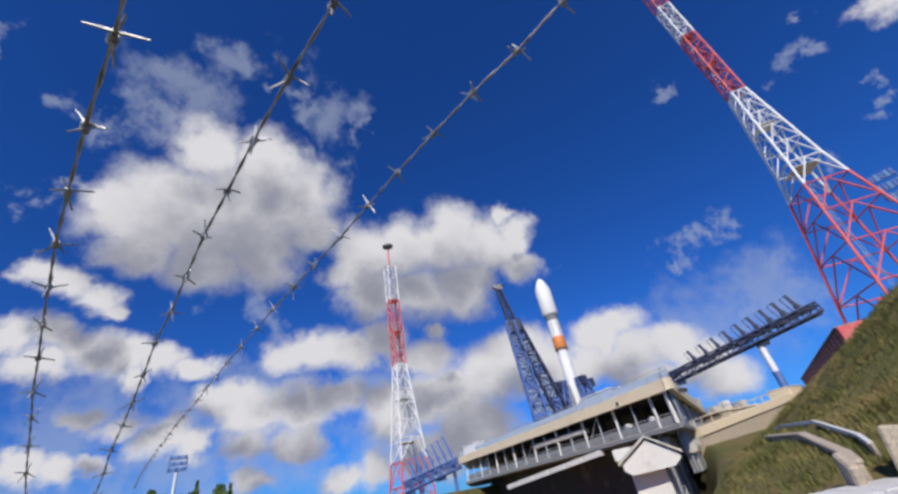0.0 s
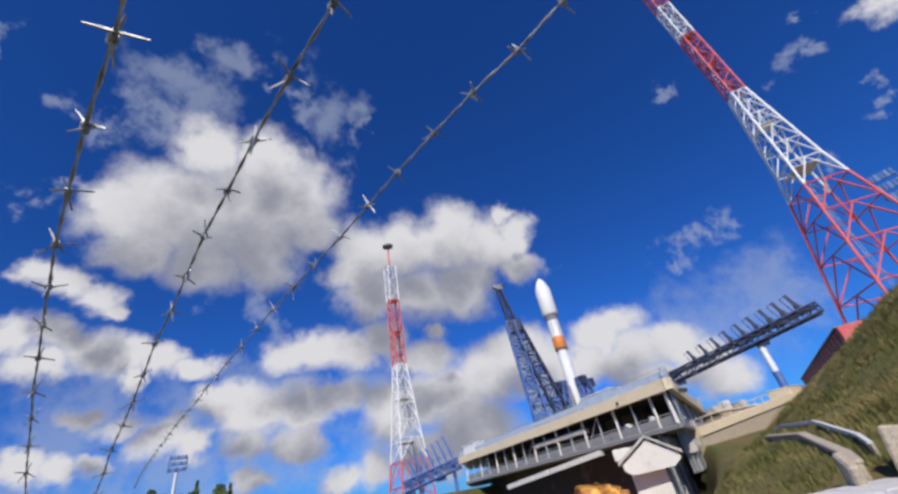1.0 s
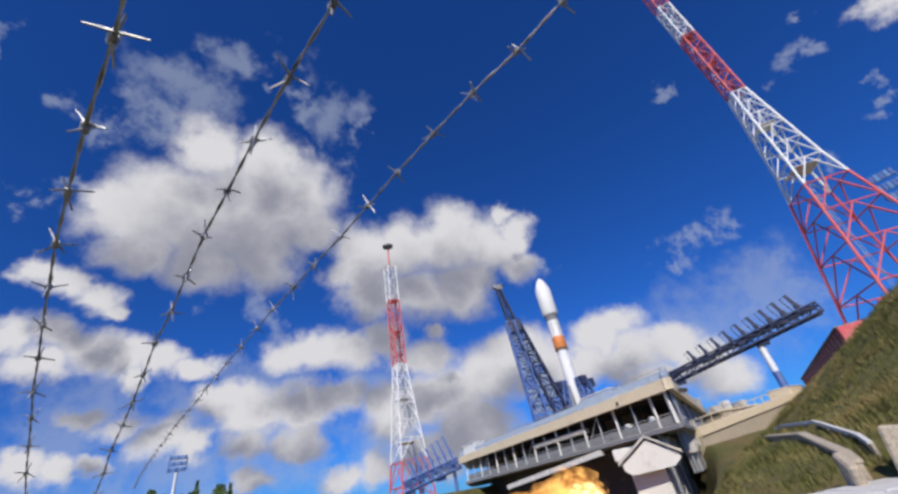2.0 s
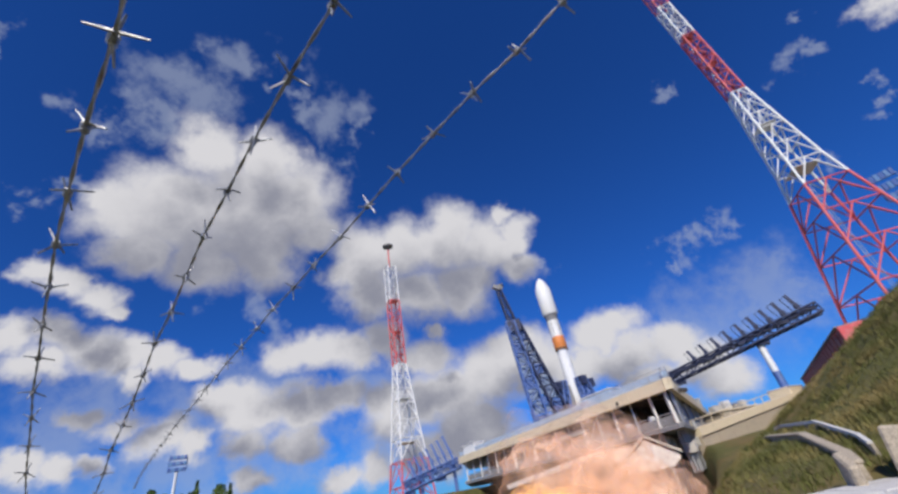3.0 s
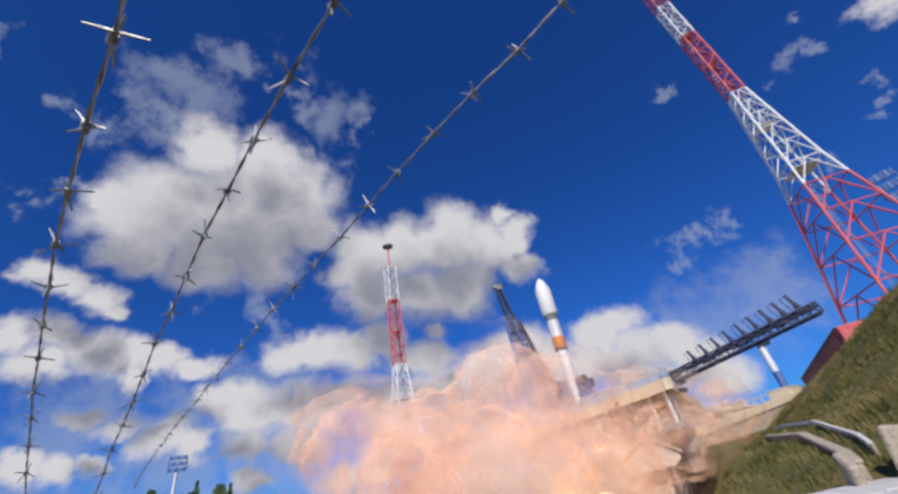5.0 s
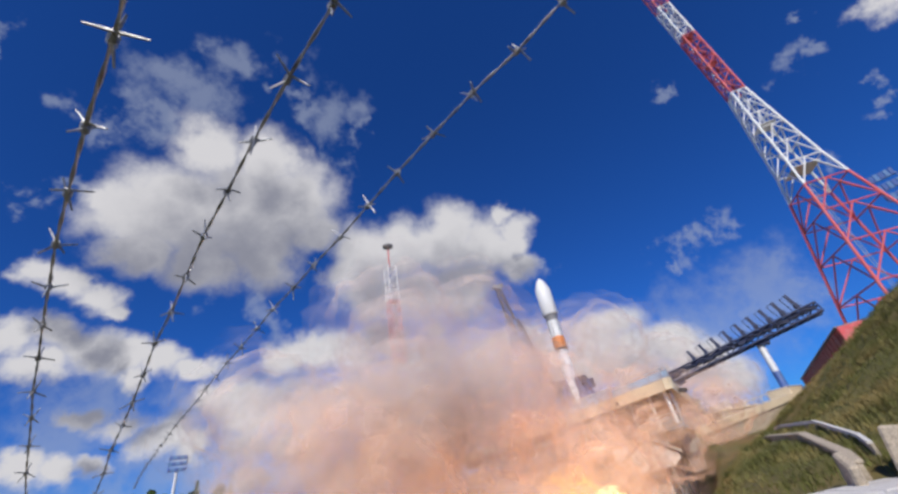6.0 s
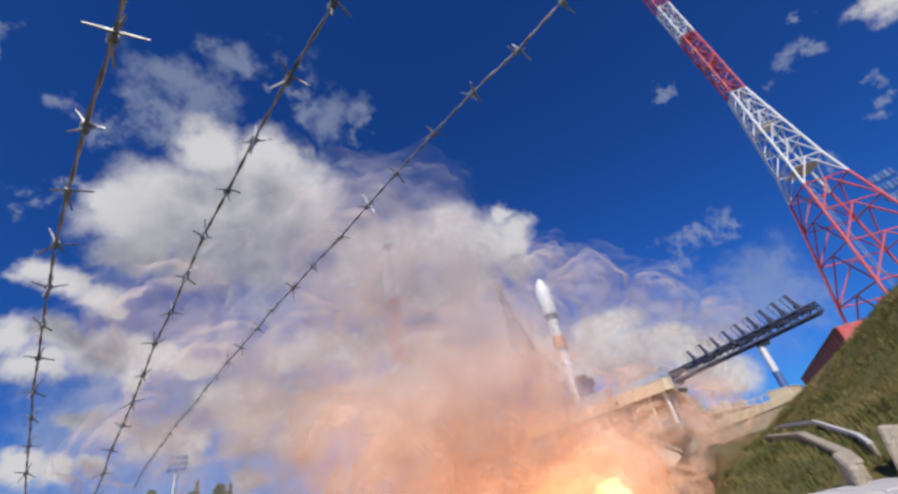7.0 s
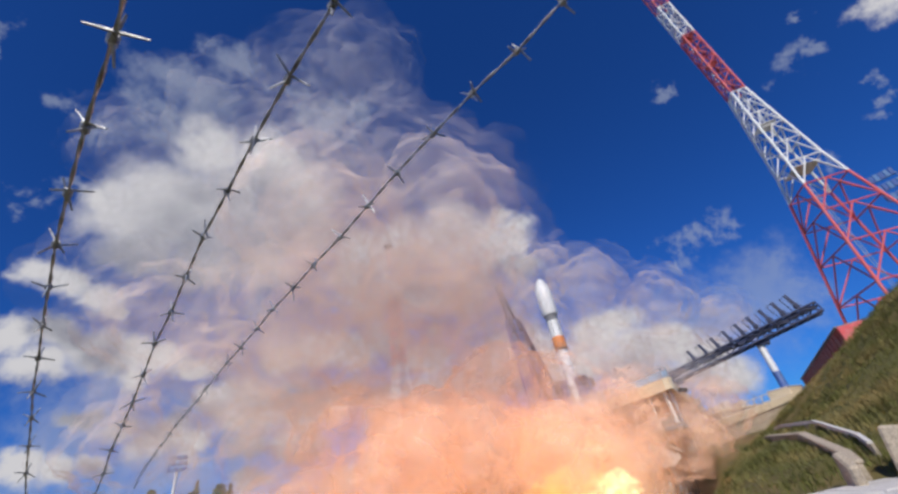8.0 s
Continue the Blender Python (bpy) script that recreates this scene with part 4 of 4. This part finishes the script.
# ---- trees beyond the pit ----
def tree(x, y, tall, wide, seed, conifer):
    rng = random.Random(seed)
    z = height(x, y)
    tr = thing("conifer" if conifer else "birch_tree", (x, y, z), "dark green spruce tree beyond the pit" if conifer else "light green birch tree beyond the pit", "tree", "trees beyond the pit")
    bm = bmesh.new()
    add_tube(bm, (x, y, z - 0.3), (x, y, z + tall * 0.95), 0.22, 0.03, 8)
    for k in range(14):
        h = rng.uniform(0.25, 0.9) * tall
        an = rng.uniform(0, 6.28)
        L = wide * (1 - h / tall) + 0.3
        add_tube(bm, (x, y, z + h), (x + L * math.cos(an), y + L * math.sin(an), z + h + (0.2 if not conifer else -0.2) * L), 0.06, 0.015, 5)
    part("trunk", bm, M["bark"], tr)
    n = 1500
    verts, faces = [], []
    for k in range(n):
        h = rng.uniform(0.18, 1.0) ** (1.0 if conifer else 0.8)
        env = wide * ((1 - h) * (0.65 + 0.35 * math.sin(h * 40)) + 0.03) if conifer else wide * math.sqrt(max(0.02, 1 - ((h - 0.6) / 0.42) ** 2)) * (0.7 + 0.3 * noise.noise((h * 7, seed, k % 7)))
        an, rr = rng.uniform(0, 6.283), env * math.sqrt(rng.random())
        c = Vector((x + rr * math.cos(an), y + rr * math.sin(an), z + h * tall))
        s = rng.uniform(0.16, 0.34)
        u = Vector((rng.gauss(0, 1), rng.gauss(0, 1), rng.gauss(0, 0.6))).normalized() * s
        v = u.cross(Vector((rng.gauss(0, 1), rng.gauss(0, 1), rng.gauss(0, 1)))).normalized() * s * 0.6
        i = len(verts)
        verts += [c - u, c + v, c + u, c - v]
        faces.append((i, i + 1, i + 2, i + 3))
    me = bpy.data.meshes.new("crown")
    me.from_pydata(verts, [], faces)
    me.materials.append(M["leaf"])
    under(new("crown", me), tr)


rng = random.Random(4)
for k in range(22):
    px = -82 + k * 1.4 + rng.uniform(-0.6, 0.6)
    tree(px, 82 + rng.uniform(-4, 8), rng.uniform(7.9, 9.6), rng.uniform(1.6, 2.5), k, k % 3 != 1)


# ---- smoke and fire: rigid billows that leave the pit ----
def puff_mesh(name, material, seed, shells, detail=4, swell=0.42):
    verts, faces = [], []
    for j, r in enumerate(shells):
        bm = bmesh.new()
        bmesh.ops.create_icosphere(bm, subdivisions=detail, radius=1.0)
        off = Vector((seed * 7.3, j * 0.35, seed * 3.1))
        for v in bm.verts:
            d = v.co.normalized()
            n = 0.6 * noise.noise(d * 1.5 + off) + 0.4 * noise.noise(d * 3.4 + off) + 0.26 * noise.noise(d * 6.5 + off) + 0.10 * noise.noise(d * 13 + off)
            v.co = d * r * (1 + swell * n)
        base = len(verts)
        bm.verts.ensure_lookup_table()
        verts += [v.co.copy() for v in bm.verts]
        faces += [tuple(base + v.index for v in f.verts) for f in bm.faces]
        bm.free()
    me = bpy.data.meshes.new(name)
    me.from_pydata(verts, [], faces)
    me.shade_smooth()
    me.materials.append(material)
    return me


VEIL, HEART = (1.0, 0.87), (0.74, 0.52)
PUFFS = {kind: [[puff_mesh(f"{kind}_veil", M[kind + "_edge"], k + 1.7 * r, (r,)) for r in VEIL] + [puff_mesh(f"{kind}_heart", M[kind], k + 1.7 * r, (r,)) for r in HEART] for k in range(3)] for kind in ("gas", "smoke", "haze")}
FIRES = {kind: [puff_mesh(f"{kind}_tongue", M[kind], k + 9, (1.0, 0.85, 0.7, 0.54, 0.38, 0.2), 4, 0.55) for k in range(2)] for kind in ("flame", "core")}

# seconds at which it leaves, then its place and radius at the end
LOW = [
    (1.5, 11.2, 48, 2.8, 4.7),
    (1.7, 5.2, 46, 3.7, 4.9),
    (1.9, 19.8, 50, 2.8, 4.3),
    (2.3, -0.4, 44, 4.6, 5.3),
    (2.6, 20.0, 56, 7.7, 5.1),
    (2.9, 29.6, 58, 5.9, 4.4),
    (2.7, 9.7, 52, 9.6, 5.9),
    (2.6, -5.6, 42, 5.8, 5.7),
    (2.9, 2.9, 48, 10.7, 6.2),
    (2.9, -11.5, 38, 6.5, 5.7),
    (1.5, 10.9, 44, 0.2, 4.2),
    (2.4, -7.8, 38, 3.3, 5.2),
]
FLOW = [
    (3.6, 14.5, 50, 1.2, 4.4),
    (4.0, 5.5, 44, 2.0, 5.0),
    (4.2, -1.5, 44, 6.5, 5.6),
    (4.4, -4.0, 40, 2.0, 5.4),
    (4.6, 8.0, 46, 7.0, 5.4),
    (4.0, 15.5, 52, 6.0, 4.8),
    (4.4, -13.5, 36, 3.5, 5.4),
    (4.8, -9.0, 38, 9.5, 5.6),
    (4.8, -19.0, 32, 5.0, 4.8),
    (4.2, 24.0, 54, 3.0, 3.6),
]
MID = [
    (3.0, -3.9, 42, 13.7, 6.6),
    (3.2, -16.7, 34, 6.7, 5.4),
    (3.2, -10.0, 38, 14.9, 6.7),
    (3.3, 1.2, 46, 18.4, 6.5),
    (3.4, -15.1, 34, 13.2, 6.0),
    (3.6, -19.6, 30, 11.7, 5.3),
    (3.5, -1.9, 36, 21.1, 7.0),
    (3.8, -22.9, 28, 17.3, 5.0),
    (3.6, -9.0, 32, 23.1, 6.6),
    (3.8, -23.0, 28, 8.1, 3.9),
]
# a second wave that follows the first, nearer and higher
LATE = [(t0 + 1.5, x + 2.5 * math.sin(i * 2.3), y - 4, z + 2.0 + 2.0 * math.cos(i * 1.9), r * 1.05) for i, (t0, x, y, z, r) in enumerate(MID) if i not in (1, 5, 7, 9)]
HIGH = [
    (3.8, -17.3, 30, 21.4, 6.2),
    (3.7, 2.6, 34, 25.2, 5.9),
    (4.0, -21.8, 26, 26.0, 5.5),
    (4.0, -13.2, 28, 31.0, 6.8),
    (4.0, -4.3, 29, 29.6, 6.2),
    (4.1, -19.1, 25, 36.9, 5.7),
    (4.1, -9.8, 25, 38.5, 5.8),
    (4.2, -4.9, 25, 40.9, 4.5),
    (4.2, -27.8, 25, 34.4, 4.4),
    (4.0, -27.1, 26, 21.4, 4.2),
]

# smoke that rises beyond the platform, behind the rocket
BEYOND = [
    (2.3, 46.0, 150, 34.0, 18.0),
    (2.5, 70.0, 150, 30.0, 17.0),
    (2.7, 30.0, 152, 52.0, 18.0),
    (3.2, 52.0, 152, 64.0, 16.0),
    (2.9, 8.0, 150, 44.0, 18.0),
    (3.8, 74.0, 150, 52.0, 13.0),
    (4.2, 94.0, 150, 40.0, 11.0),
    (4.0, 36.0, 152, 76.0, 13.0),
]

# a thin veil over the deck, before the rocket's foot
FRONT = [
    (4.6, 15.0, 54, 12.0, 4.6),
    (4.2, 25.5, 60, 9.5, 4.6),
    (5.0, 33.0, 62, 9.0, 4.2),
]


def billow(k, t0, arrive, x, y, z, r, kind):
    ob = new("smoke_billow")
    ob.scale = (r, r, r * 0.92)
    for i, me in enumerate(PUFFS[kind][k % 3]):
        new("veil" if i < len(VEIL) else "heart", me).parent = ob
    tagged(ob, {"gas": "orange billow of rocket exhaust, firelight put in as glow", "smoke": "peach-coloured billow of launch smoke, some firelight put in as glow", "haze": "thin pale billow of launch smoke"}[kind], "smoke", "launch smoke")
    start = Vector((4 + 3 * math.sin(k * 2.1), 47 + 4 * math.cos(k * 1.7), -15.0))
    if y > 100:
        start = Vector((x * 0.7 + 8, 165, -34))
    end = Vector((x, y, z))
    turned = k * 50
    lag = 0.35 if kind == "smoke" else 0.0
    rows = [(0.0, pose(*start, 0, 0, turned))]
    n = 6
    for i in range(n + 1):
        f = i / n
        at = start.lerp(end, f)
        rows.append((t0 + lag + (arrive - t0 - lag) * f, pose(*at, 8 * f, 10 * f * (-1) ** k, turned + 25 * f)))
    if arrive < 7.9:
        rows.append((8.0, pose(x - 0.4, y - 0.5, z + 0.02 * r * (8.0 - arrive), 10, 12 * (-1) ** k, turned + 40)))
    return ob, rows


def fire(k, kind, scale, rows):
    ob = new("fire_tongue", FIRES[kind][k % 2])
    ob.scale = scale
    tagged(ob, "glowing orange tongue of fire" if kind == "flame" else "white-hot yellow heart of the fire", "fire", "engine fire")
    return ob, [(t, pose(x, y, z, 0, 0, a)) for t, x, y, z, a in rows]


def motions():
    k = 0
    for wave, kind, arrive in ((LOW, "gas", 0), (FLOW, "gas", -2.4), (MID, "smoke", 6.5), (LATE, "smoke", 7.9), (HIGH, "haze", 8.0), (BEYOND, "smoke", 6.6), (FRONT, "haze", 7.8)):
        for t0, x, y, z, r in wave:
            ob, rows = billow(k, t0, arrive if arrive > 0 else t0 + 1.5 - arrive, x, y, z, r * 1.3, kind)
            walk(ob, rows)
            k += 1
    low = -10.0
    for j, (kind, scale, rows) in enumerate((
        ("flame", (3.4, 2.6, 2.4), [(0, 10, 50, low, 0), (0.7, 10, 50, low + 4, 10), (1.0, 10, 49, -1.7, 20), (1.5, 9.5, 47, 1.3, 40), (1.9, 8, 46, 0.4, 60), (3.0, 3, 46, -0.6, 90), (5.0, 6, 46, -0.1, 120), (8, 7, 45, 0.5, 160)]),
        ("flame", (4.6, 2.4, 1.7), [(0, 7, 50, low, 0), (1.0, 6, 49, -4.1, 10), (1.5, 4.5, 47, 0.2, 20), (3.0, 5, 46, -0.9, 40), (5.5, 5, 46, -0.7, 50), (8, 5.5, 45, 0.4, 60)]),
        ("core", (2.0, 1.5, 1.3), [(0, 10, 50, low, 0), (0.7, 10, 50, -6, 10), (1.0, 10, 48, -2.3, 20), (1.5, 9.6, 46, 0.3, 40), (3.0, 6, 45, -2.0, 60), (4.5, 8.5, 44, -1.5, 90), (6.5, 10, 44, -0.6, 110), (8, 10.8, 44, 0.3, 140)]),
        ("core", (2.6, 1.4, 0.9), [(0, 6, 50, low, 0), (1.0, 7, 50, -4, 10), (1.5, 6, 46, -1.3, 20), (3.0, 5, 45, -2.3, 30), (8, 8, 44, -0.7, 60)]),
    )):
        ob, keyed = fire(j, kind, scale, rows)
        walk(ob, keyed)


motions()
